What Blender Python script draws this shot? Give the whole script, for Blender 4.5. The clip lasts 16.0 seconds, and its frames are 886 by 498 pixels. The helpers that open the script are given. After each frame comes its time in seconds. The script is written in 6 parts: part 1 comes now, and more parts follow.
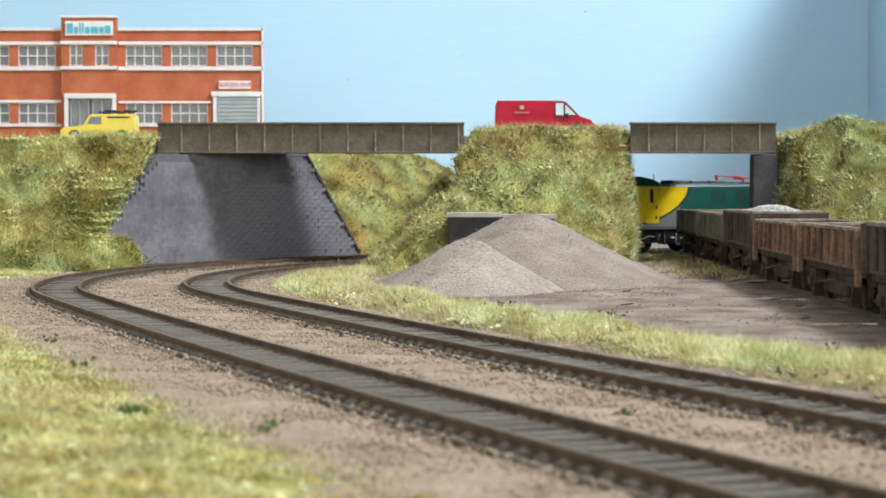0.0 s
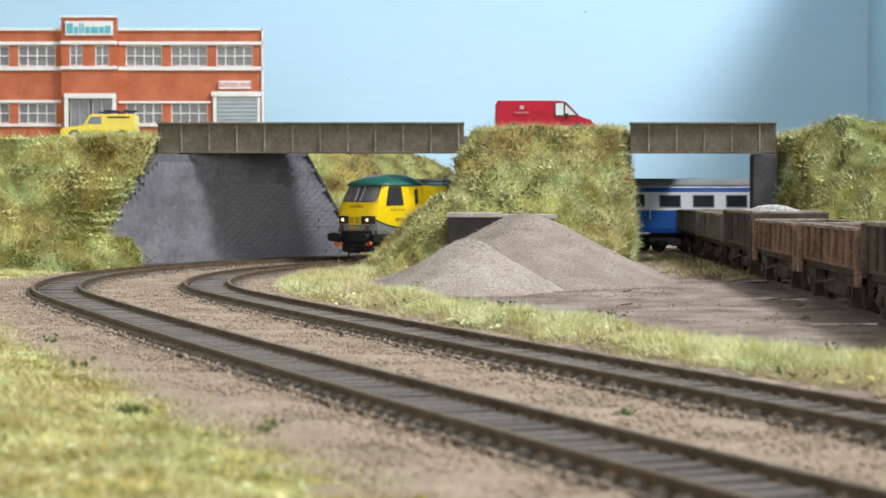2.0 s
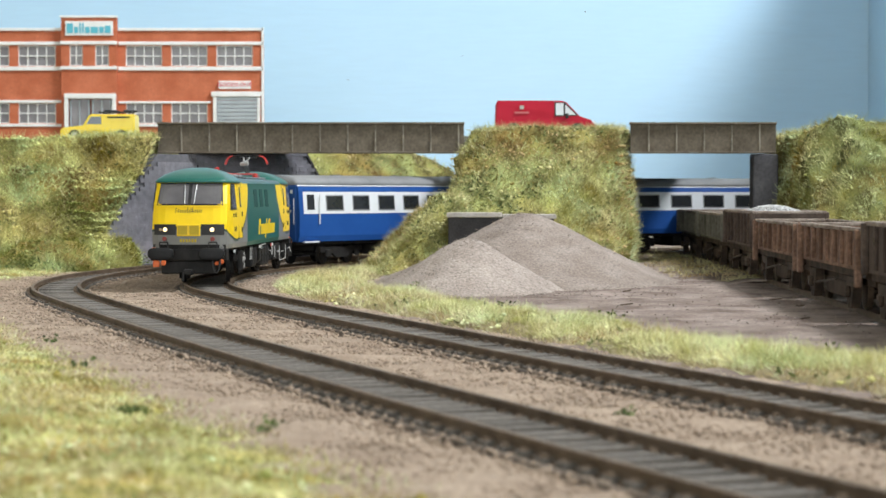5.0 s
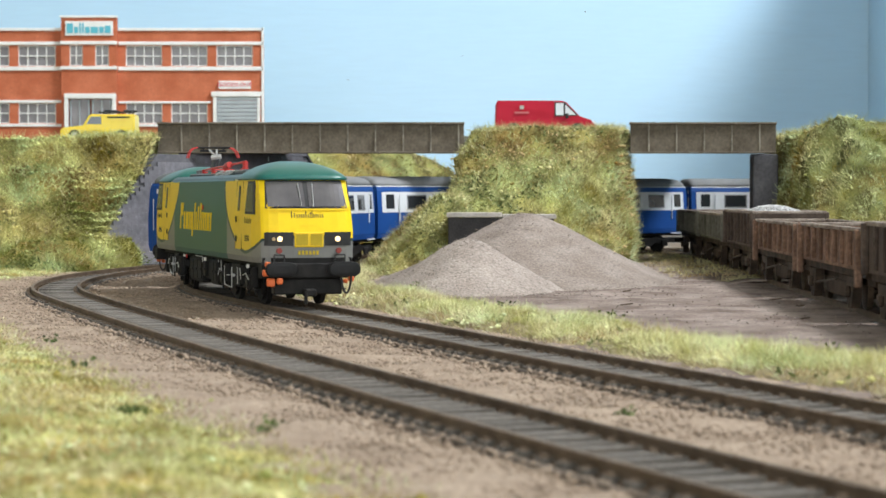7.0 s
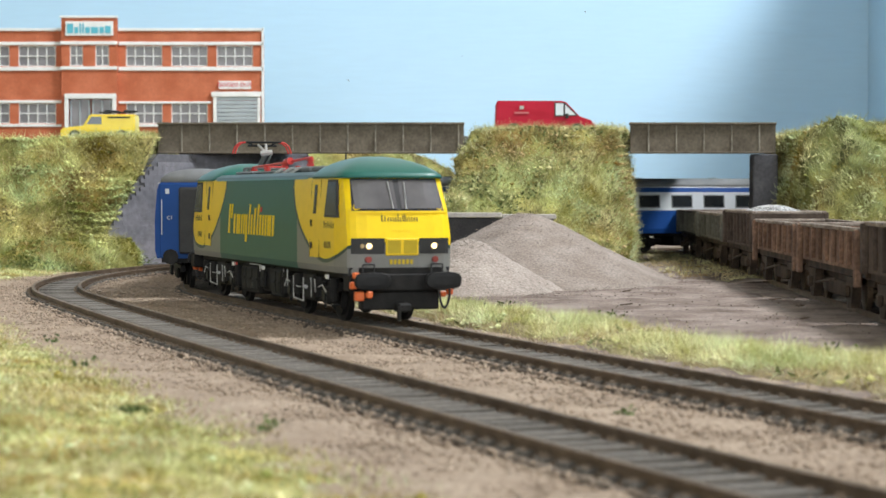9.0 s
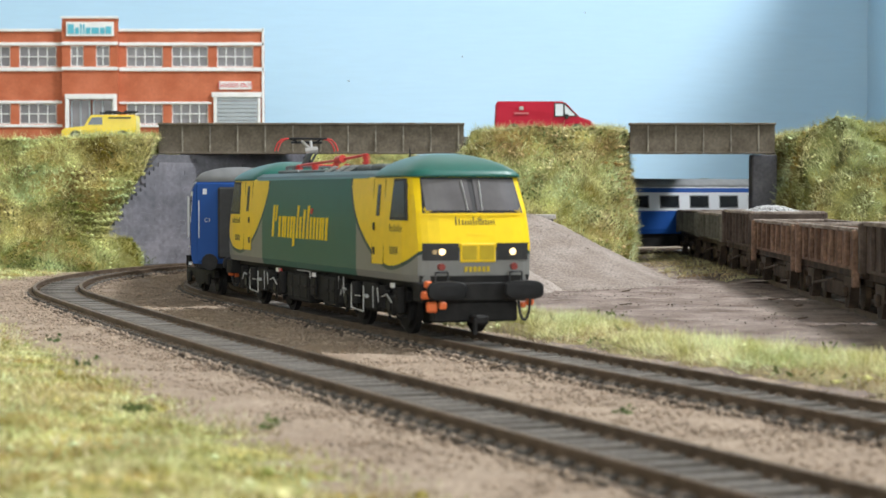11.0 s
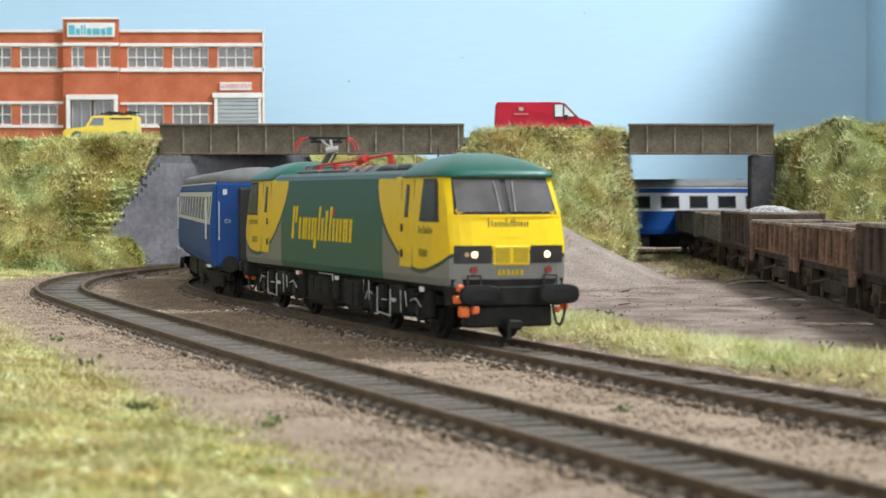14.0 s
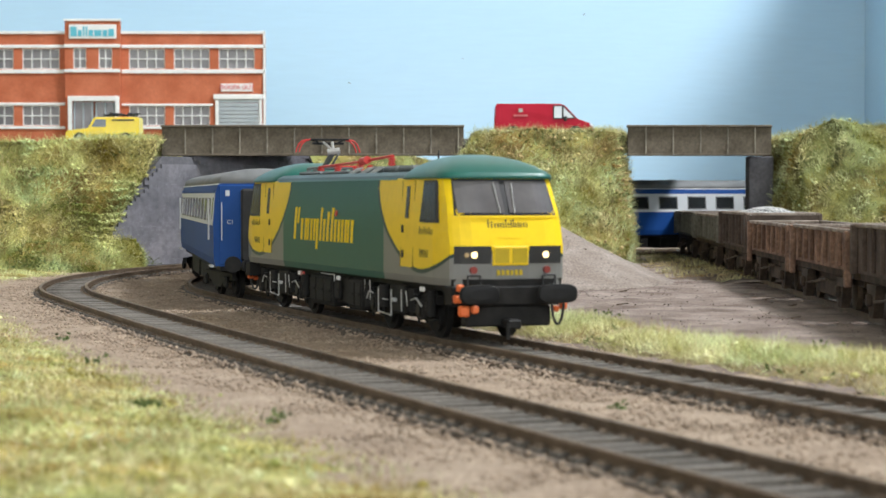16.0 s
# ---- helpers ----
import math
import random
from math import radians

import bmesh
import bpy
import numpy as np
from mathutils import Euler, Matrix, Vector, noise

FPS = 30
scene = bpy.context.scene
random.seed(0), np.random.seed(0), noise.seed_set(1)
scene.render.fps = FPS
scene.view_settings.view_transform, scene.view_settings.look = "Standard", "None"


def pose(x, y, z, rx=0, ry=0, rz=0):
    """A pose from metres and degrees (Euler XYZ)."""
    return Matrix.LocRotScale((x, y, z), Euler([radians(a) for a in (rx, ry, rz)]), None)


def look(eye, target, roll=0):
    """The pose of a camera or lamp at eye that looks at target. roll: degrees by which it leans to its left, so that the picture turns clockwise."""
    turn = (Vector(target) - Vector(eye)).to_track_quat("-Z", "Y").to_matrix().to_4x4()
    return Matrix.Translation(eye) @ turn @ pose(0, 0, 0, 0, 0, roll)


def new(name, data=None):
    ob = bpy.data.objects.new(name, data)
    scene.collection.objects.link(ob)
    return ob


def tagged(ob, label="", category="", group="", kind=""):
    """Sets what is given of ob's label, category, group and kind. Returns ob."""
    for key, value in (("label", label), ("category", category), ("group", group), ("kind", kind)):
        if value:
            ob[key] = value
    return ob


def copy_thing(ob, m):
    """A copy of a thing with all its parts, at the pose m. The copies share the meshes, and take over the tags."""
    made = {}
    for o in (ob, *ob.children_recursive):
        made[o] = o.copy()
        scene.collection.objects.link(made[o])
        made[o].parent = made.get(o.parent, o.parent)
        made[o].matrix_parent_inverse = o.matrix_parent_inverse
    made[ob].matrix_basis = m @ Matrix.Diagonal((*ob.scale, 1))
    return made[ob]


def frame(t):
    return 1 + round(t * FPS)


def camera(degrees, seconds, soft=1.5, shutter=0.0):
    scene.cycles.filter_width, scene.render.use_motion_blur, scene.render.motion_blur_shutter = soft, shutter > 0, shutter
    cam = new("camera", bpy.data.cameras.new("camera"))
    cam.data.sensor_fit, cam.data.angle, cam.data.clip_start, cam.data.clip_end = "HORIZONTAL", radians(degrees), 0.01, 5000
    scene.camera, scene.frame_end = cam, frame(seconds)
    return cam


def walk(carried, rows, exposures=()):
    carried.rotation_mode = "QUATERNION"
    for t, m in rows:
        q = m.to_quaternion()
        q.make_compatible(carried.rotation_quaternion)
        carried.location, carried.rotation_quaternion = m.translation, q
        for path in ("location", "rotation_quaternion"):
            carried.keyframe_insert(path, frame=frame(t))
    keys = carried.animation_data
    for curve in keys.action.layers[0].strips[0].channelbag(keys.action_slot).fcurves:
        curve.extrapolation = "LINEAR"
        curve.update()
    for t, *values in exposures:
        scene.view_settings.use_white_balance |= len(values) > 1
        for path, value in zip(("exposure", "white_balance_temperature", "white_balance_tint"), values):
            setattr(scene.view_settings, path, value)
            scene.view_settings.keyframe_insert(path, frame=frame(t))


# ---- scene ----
cam = camera(24.24, 16.0, soft=1.5)

cam.data.dof.use_dof, cam.data.dof.focus_distance, cam.data.dof.aperture_fstop = True, 0.84, 58.0


def eye(u):
    """The camera's place; u goes from 0, before the slow draw back, to 1 at the end of it."""
    return pose(0, -0.017 * u, 0.0385 + 0.0004 * u, 88.459 + 0.031 * u, 0, 0)


walk(cam, [(0.0, eye(0)), (8.3, eye(0)), (9.5, eye(0.125)), (11.5, eye(0.25)), (12.5, eye(0.30)), (14.0, eye(0.5)),
           (15.0, eye(0.71)), (16.0, eye(1.0))])

# ---- light: assumed loft room, unseen; key lamp high to one side, fill behind ----
world = bpy.data.worlds.new("world")
scene.world = world
world.use_nodes = True
sky = world.node_tree.nodes.new("ShaderNodeTexSky")
sky.sky_type, sky.sun_disc, sky.sun_elevation, sky.sun_rotation = "NISHITA", False, radians(50), radians(120)
world.node_tree.links.new(sky.outputs[0], world.node_tree.nodes["Background"].inputs[0])
world.node_tree.nodes["Background"].inputs[1].default_value = 0.1


def area_light(name, where, aim, w, h, power, tint):
    d = bpy.data.lights.new(name, "AREA")
    d.shape, d.size, d.size_y, d.energy, d.color = "RECTANGLE", w, h, power, tint
    ob = new(name, d)
    ob.matrix_world = look(where, aim)
    return ob


area_light("roof_window_light", (1.15, 0.75, 1.645), (0.25, 1.55, 0.1), 0.48, 0.48, 72.0, (0.93, 0.965, 1.0))
# added fill from behind the camera; its window is assumed
area_light("rear_window_light", (0.30, -2.17, 0.62), (0.0, 1.2, 0.2), 3.1, 1.0, 60.0, (0.91, 0.95, 0.94))
scene.view_settings.exposure = -0.29

# ---- the line of the track: straight, a tight curve, then a wide one ----
CX, CY, R1, TH, K2 = 0.3633, 0.9553, 0.4697, 0.3184, 0.1130
SPACING, GAUGE = 0.0637, 0.0190
ARC = R1 * (math.pi / 2 + TH)


def track_at(s, off=0.0):
    """Point and heading on the line; s is 0 where the tight curve begins; off is outwards."""
    if s <= 0:
        return CX - s, CY + R1 + off, math.pi
    if s <= ARC:
        a = math.pi / 2 + s / R1
        return CX + (R1 + off) * math.cos(a), CY + (R1 + off) * math.sin(a), a + math.pi / 2
    a0 = math.pi + TH
    nx, ny = math.cos(a0), math.sin(a0)
    ox, oy = CX + nx * (R1 - 1 / K2), CY + ny * (R1 - 1 / K2)
    a = a0 + (s - ARC) * K2
    return ox + (1 / K2 + off) * math.cos(a), oy + (1 / K2 + off) * math.sin(a), a + math.pi / 2


# ---- materials ----
def mat(name, c1, c2, scale=300.0, rough=0.8, metal=0.0, bump=0.3, relief=0.0004, fine=8.0, island=0.0, each=0.0, coat=0.0, spec=0.4, patch=0.0, tight=0.17):
    """Two colours mixed by a broad noise, a fine grain on top, and a relief in metres."""
    m = bpy.data.materials.new(name)
    m.use_nodes = True
    nt = m.node_tree
    b = nt.nodes["Principled BSDF"]
    b.inputs["Roughness"].default_value, b.inputs["Metallic"].default_value = rough, metal
    b.inputs["Coat Weight"].default_value, b.inputs["Specular IOR Level"].default_value = coat, spec
    co = nt.nodes.new("ShaderNodeTexCoord")
    n1, n2 = nt.nodes.new("ShaderNodeTexNoise"), nt.nodes.new("ShaderNodeTexNoise")
    for n, s, d in ((n1, scale, 4), (n2, scale * fine, 3)):
        n.inputs["Scale"].default_value, n.inputs["Detail"].default_value = s, d
        nt.links.new(co.outputs["Object"], n.inputs["Vector"])
    ramp = nt.nodes.new("ShaderNodeMapRange")
    ramp.inputs[1].default_value, ramp.inputs[2].default_value = 0.5 - tight, 0.5 + tight
    nt.links.new(n1.outputs[0], ramp.inputs[0])
    mix = nt.nodes.new("ShaderNodeMix")
    mix.data_type = "RGBA"
    mix.inputs[6].default_value, mix.inputs[7].default_value = (*c1, 1), (*c2, 1)
    nt.links.new(ramp.outputs[0], mix.inputs[0])
    hsv = nt.nodes.new("ShaderNodeHueSaturation")
    nt.links.new(mix.outputs[2], hsv.inputs["Color"])
    val = nt.nodes.new("ShaderNodeMapRange")
    val.inputs[1].default_value, val.inputs[2].default_value = 0.25, 0.75
    val.inputs[3].default_value, val.inputs[4].default_value = 1 - 0.5 * bump, 1 + 0.5 * bump
    nt.links.new(n2.outputs[0], val.inputs[0])
    last = val.outputs[0]
    for amount, node, out in ((island, "ShaderNodeNewGeometry", "Random Per Island"), (each, "ShaderNodeObjectInfo", "Random")):
        if amount:
            src = nt.nodes.new(node)
            rng = nt.nodes.new("ShaderNodeMapRange")
            rng.inputs[3].default_value, rng.inputs[4].default_value = 1 - amount, 1 + amount
            nt.links.new(src.outputs[out], rng.inputs[0])
            mul = nt.nodes.new("ShaderNodeMath")
            mul.operation = "MULTIPLY"
            nt.links.new(last, mul.inputs[0]), nt.links.new(rng.outputs[0], mul.inputs[1])
            last = mul.outputs[0]
    if patch:
        n3 = nt.nodes.new("ShaderNodeTexNoise")
        n3.inputs["Scale"].default_value, n3.inputs["Detail"].default_value = scale * 0.45, 2
        nt.links.new(co.outputs["Object"], n3.inputs["Vector"])
        for lo, hi, out in ((0.5 - 0.09 * patch, 0.5 + 0.09 * patch, hsv.inputs["Hue"]), (1 + 0.45 * patch, 1 - 0.1 * patch, hsv.inputs["Saturation"])):
            rng = nt.nodes.new("ShaderNodeMapRange")
            rng.inputs[1].default_value, rng.inputs[2].default_value = 0.36, 0.64
            rng.inputs[3].default_value, rng.inputs[4].default_value = lo, hi
            nt.links.new(n3.outputs[0], rng.inputs[0])
            nt.links.new(rng.outputs[0], out)
    nt.links.new(last, hsv.inputs["Value"])
    nt.links.new(hsv.outputs[0], b.inputs["Base Color"])
    if relief:
        bp = nt.nodes.new("ShaderNodeBump")
        bp.inputs["Strength"].default_value, bp.inputs["Distance"].default_value = 0.6, relief
        nt.links.new(n2.outputs[0], bp.inputs["Height"])
        nt.links.new(bp.outputs[0], b.inputs["Normal"])
    return m


def glow(name, colour, strength):
    m = mat(name, colour, colour, bump=0.0, relief=0.0, rough=0.3)
    b = m.node_tree.nodes["Principled BSDF"]
    b.inputs["Emission Color"].default_value, b.inputs["Emission Strength"].default_value = (*colour, 1), strength
    return m


BALLAST = mat("ballast_bed", (0.295, 0.22, 0.16), (0.405, 0.315, 0.235), 60, 0.95, bump=0.7, relief=0.0009, fine=14)
STONE = mat("ballast_stone", (0.31, 0.235, 0.175), (0.45, 0.355, 0.27), 90, 0.95, bump=0.3, relief=0.0, island=0.2)
YARD = mat("yard_dirt", (0.15, 0.108, 0.088), (0.31, 0.25, 0.215), 38, 0.95, bump=0.5, relief=0.0006, fine=18, tight=0.14)
GRAVEL = mat("gravel_heap", (0.30, 0.25, 0.215), (0.38, 0.325, 0.285), 70, 0.95, bump=0.8, relief=0.0008, fine=14)
CHIP = mat("gravel_chip", (0.29, 0.24, 0.205), (0.42, 0.365, 0.32), 120, 0.95, bump=0.2, relief=0.0, island=0.22)
TURF = mat("turf", (0.10, 0.085, 0.026), (0.34, 0.32, 0.115), 55, 0.95, bump=0.7, relief=0.001, fine=14, patch=0.45, tight=0.12)
GRASS = mat("grass_fibre", (0.20, 0.205, 0.05), (0.72, 0.76, 0.38), 50, 0.9, bump=0.2, relief=0.0, island=0.25, fine=5, patch=0.5, tight=0.12)
DRYGRASS = mat("dry_grass_fibre", (0.25, 0.20, 0.065), (0.72, 0.66, 0.37), 48, 0.9, bump=0.2, relief=0.0, island=0.3, fine=5, patch=0.4, tight=0.13)
WEED = mat("weed_leaf", (0.05, 0.08, 0.02), (0.12, 0.16, 0.05), 200, 0.8, relief=0.0, island=0.4)
RAIL = mat("rail_side", (0.115, 0.080, 0.052), (0.19, 0.138, 0.095), 120, 0.6, 0.4, bump=0.4, relief=0.0001)
SLEEPER = mat("sleeper_paint", (0.085, 0.074, 0.063), (0.20, 0.182, 0.16), 150, 0.85, bump=0.4, relief=0.0002, each=0.2)
# darker than the ballast, so that the sleepers read paler
TRACKBED = mat("dark_track_bed", (0.075, 0.058, 0.044), (0.16, 0.125, 0.095), 90, 0.95, bump=0.6, relief=0.0006, fine=10)
SKYBOARD = mat("painted_board", (0.47, 0.71, 0.91), (0.53, 0.76, 0.94), 2.2, 0.75, bump=0.04, relief=0.0002, fine=60)
PLASTER = mat("room_plaster", (0.72, 0.70, 0.66), (0.78, 0.76, 0.72), 3, 0.9, bump=0.1, relief=0.0005, fine=40)
CARPET = mat("room_carpet", (0.28, 0.24, 0.20), (0.36, 0.31, 0.26), 8, 0.95, bump=0.4, relief=0.002, fine=60)
GIRDER = mat("weathered_girder", (0.098, 0.080, 0.057), (0.165, 0.138, 0.103), 90, 0.85, bump=0.45, relief=0.0002)
BRICKDARK = mat("blue_brick", (0.135, 0.133, 0.15), (0.225, 0.218, 0.24), 45, 0.34, bump=0.4, relief=0.0004, each=0.06, island=0.06, spec=0.6)
MORTAR = mat("dark_mortar", (0.09, 0.09, 0.10), (0.15, 0.146, 0.16), 60, 0.8, bump=0.4)
COPING = mat("coping", (0.38, 0.35, 0.32), (0.50, 0.46, 0.42), 150, 0.9, bump=0.3)
DARKWALL = mat("dark_timber", (0.028, 0.027, 0.029), (0.055, 0.052, 0.053), 120, 0.8, bump=0.4)
ROADTOP = mat("road_top", (0.10, 0.10, 0.10), (0.16, 0.155, 0.15), 90, 0.9, bump=0.3)
REDBRICK = mat("red_brick", (0.44, 0.115, 0.05), (0.56, 0.17, 0.085), 60, 0.8, bump=0.25, relief=0.0001, fine=12)
WHITE = mat("white_paint", (0.78, 0.78, 0.77), (0.86, 0.86, 0.85), 120, 0.6, bump=0.08, relief=0.0)
PANE = mat("window_pane", (0.12, 0.11, 0.12), (0.19, 0.175, 0.185), 60, 0.15, bump=0.1, relief=0.0)
SHUTTER = mat("shutter_grey", (0.36, 0.40, 0.43), (0.42, 0.46, 0.49), 60, 0.6, bump=0.1, relief=0.0)
CYAN = mat("sign_cyan", (0.10, 0.45, 0.58), (0.14, 0.50, 0.62), 60, 0.6, bump=0.1, relief=0.0)
REDINK = mat("sign_red", (0.62, 0.05, 0.08), (0.70, 0.08, 0.10), 60, 0.6, bump=0.1, relief=0.0)
STRAW = mat("straw_fibre", (0.50, 0.40, 0.19), (0.82, 0.77, 0.52), 75, 0.9, bump=0.2, relief=0.0, island=0.25, tight=0.13)
# dark soil, with the shade under the wagons put into its colour
EARTH = mat("earth_with_shade", (0.075, 0.055, 0.042), (0.17, 0.13, 0.10), 50, 0.95, bump=0.6, relief=0.0008, fine=16)
GRAVELBROWN = mat("brown_gravel_heap", (0.235, 0.19, 0.16), (0.31, 0.26, 0.225), 70, 0.95, bump=0.8, relief=0.0008, fine=14)
CHIPBROWN = mat("brown_gravel_chip", (0.22, 0.18, 0.15), (0.36, 0.305, 0.265), 120, 0.95, bump=0.2, relief=0.0, island=0.22)
FRONTTURF = mat("front_turf", (0.21, 0.165, 0.05), (0.50, 0.47, 0.17), 75, 0.95, bump=0.6, relief=0.001, fine=12, patch=0.45, tight=0.12)
FRONTGRASS = mat("front_grass_fibre", (0.30, 0.28, 0.075), (0.80, 0.83, 0.48), 70, 0.9, bump=0.25, relief=0.0, island=0.25, fine=5, patch=0.45, tight=0.11)
VERGEGRASS = mat("verge_grass_fibre", (0.50, 0.50, 0.19), (0.88, 0.90, 0.56), 70, 0.9, bump=0.2, relief=0.0, island=0.2, fine=5, patch=0.3, tight=0.12)


def brushed(m, stretch):
    """Draws a material's noise out sideways, as by a broad brush."""
    nt = m.node_tree
    mp = nt.nodes.new("ShaderNodeMapping")
    mp.inputs["Scale"].default_value = stretch
    nt.links.new(nt.nodes["Texture Coordinate"].outputs["Object"], mp.inputs[0])
    for n in nt.nodes:
        if n.type == "TEX_NOISE":
            nt.links.new(mp.outputs[0], n.inputs["Vector"])


brushed(SKYBOARD, (0.25, 1.0, 2.2))
VERGEDIRT = mat("verge_dirt", (0.23, 0.18, 0.115), (0.38, 0.33, 0.17), 50, 0.95, bump=0.6, relief=0.0008, fine=16)


# ---- building helpers ----
def part(name, bm, material, parent=None, label=""):
    me = bpy.data.meshes.new(name)
    bm.to_mesh(me)
    bm.free()
    me.materials.append(material)
    ob = new(name, me)
    if parent:
        ob.parent = parent
    return tagged(ob, label) if label else ob


def from_arrays(name, verts, faces, material, smooth=False):
    me = bpy.data.meshes.new(name)
    me.from_pydata([tuple(v) for v in verts], [], [tuple(f) for f in faces])
    me.materials.append(material)
    if smooth:
        me.shade_smooth()
    return new(name, me)


def box(bm, x0, x1, y0, y1, z0, z1, bevel=0.0):
    """A box into bm, with chamfered edges where bevel is given."""
    r = bmesh.ops.create_cube(bm, size=1.0)
    m = Matrix.Translation(((x0 + x1) / 2, (y0 + y1) / 2, (z0 + z1) / 2)) @ Matrix.Diagonal((x1 - x0, y1 - y0, z1 - z0, 1))
    bmesh.ops.transform(bm, matrix=m, verts=r["verts"])
    if bevel:
        edges = list({e for v in r["verts"] for e in v.link_edges})
        bmesh.ops.bevel(bm, geom=edges, offset=bevel, segments=1, affect="EDGES")
    return bm


def rod(bm, a, b, r, sides=6, r2=None):
    a, b = Vector(a), Vector(b)
    d = b - a
    m = Matrix.Translation((a + b) / 2) @ d.to_track_quat("Z", "Y").to_matrix().to_4x4()
    bmesh.ops.create_cone(bm, cap_ends=True, segments=sides, radius1=r, radius2=r if r2 is None else r2, depth=d.length, matrix=m)
    return bm


def prism(bm, outline, y0, y1):
    """An outline in x and z, pushed through from y0 to y1."""
    a = [bm.verts.new((x, y0, z)) for x, z in outline]
    b = [bm.verts.new((x, y1, z)) for x, z in outline]
    n = len(outline)
    bm.faces.new(a), bm.faces.new(b[::-1])
    for i in range(n):
        bm.faces.new((a[i], b[i], b[(i + 1) % n], a[(i + 1) % n]))
    bmesh.ops.recalc_face_normals(bm, faces=bm.faces)
    return bm


def wob(x, y, z, scale, amp):
    return amp * noise.noise(Vector((x * scale, y * scale, z * scale)))


# ---- the room ----
def room():
    X0, X1, Y0, Y1, Z0, Z1 = -2.3, 2.3, -2.2, 2.5, -1.0, 1.6

    def slab(name, boxes, material):
        bm = bmesh.new()
        for b in boxes:
            box(bm, *b)
        tagged(part(name, bm, material), kind="structure")
    slab("room_floor", [(X0, X1, Y0, Y1, Z0 - 0.1, Z0)], CARPET)
    # assumed openings: a roof window through the ceiling, a wide window through the rear wall
    u0, u1, v0, v1 = 0.50, 1.80, 0.10, 1.40
    slab("ceiling", [(X0, u0, Y0, Y1, Z1, Z1 + 0.1), (u1, X1, Y0, Y1, Z1, Z1 + 0.1), (u0, u1, Y0, v0, Z1, Z1 + 0.1),
                     (u0, u1, v1, Y1, Z1, Z1 + 0.1)], PLASTER)
    slab("wall_north", [(X0, X1, Y1, Y1 + 0.1, Z0, Z1)], PLASTER)
    slab("wall_east", [(X1, X1 + 0.1, Y0, Y1, Z0, Z1)], PLASTER)
    slab("wall_west", [(X0 - 0.1, X0, Y0, Y1, Z0, Z1)], PLASTER)
    slab("wall_south", [(X0, -1.30, Y0 - 0.1, Y0, Z0, Z1), (1.90, X1, Y0 - 0.1, Y0, Z0, Z1), (-1.30, 1.90, Y0 - 0.1, Y0, Z0, 0.08),
                        (-1.30, 1.90, Y0 - 0.1, Y0, 1.16, Z1)], PLASTER)


room()

LOW = -0.0034


def ground():
    """One sheet over the whole baseboard, gently uneven; the yard lies on it."""
    xs = np.concatenate([np.linspace(-1.6, -0.36, 12), np.linspace(-0.35, 0.35, 141), np.linspace(0.37, 2.1, 14)])
    ys = np.concatenate([np.linspace(-0.16, 1.5, 311), np.linspace(1.53, 2.12, 10)])
    V = [(x, y, LOW + wob(x, y, 0, 60, 0.0008) + wob(x, y, 3, 220, 0.0005)) for y in ys for x in xs]
    n = len(xs)
    Fs = [(j * n + i, j * n + i + 1, (j + 1) * n + i + 1, (j + 1) * n + i) for j in range(len(ys) - 1) for i in range(n - 1)]
    g = from_arrays("ground", V, Fs, BALLAST, True)
    tagged(g, "tan ballasted baseboard surface around the tracks", kind="structure")
    bm = box(bmesh.new(), -1.6, 2.1, -0.16, 2.12, -0.06, LOW - 0.004)
    tagged(part("baseboard", bm, DARKWALL), "dark timber baseboard under the layout", kind="structure")
    for x in (-1.5, 0.2, 2.0):
        for y in (-0.08, 2.02):
            leg = box(bmesh.new(), x - 0.035, x + 0.035, y - 0.035, y + 0.035, -1.0, -0.0605, 0.004)
            tagged(part("baseboard_leg", leg, COPING), "plain timber leg under the baseboard", kind="structure")


ground()


def strip(name, material, s0, s1, off0, off1, height, steps, across, rough=0.002, label=""):
    """A low bank of earth along the track, between two offsets from the inner line."""
    V, Fs = [], []
    for i in range(steps + 1):
        s = s0 + (s1 - s0) * i / steps
        for j in range(across + 1):
            u = j / across
            edge = 4 * u * (1 - u)
            o = off0 + (off1 - off0) * u + (1 if u > 0.5 else -1) * (1 - edge) * wob(s, u > 0.5, 7, 22, 0.007)
            x, y, _ = track_at(s, o)
            z = LOW - 0.0012 + min(1, edge * 2.2) * height + edge * (wob(x, y, 1, 35, rough) + wob(x, y, 5, 120, rough * 0.5))
            V.append((x, y, z))
    n = across + 1
    for i in range(steps):
        for j in range(across):
            Fs.append((i * n + j, i * n + j + 1, (i + 1) * n + j + 1, (i + 1) * n + j))
    ob = from_arrays(name, V, Fs, material, True)
    return tagged(ob, label, kind="structure")


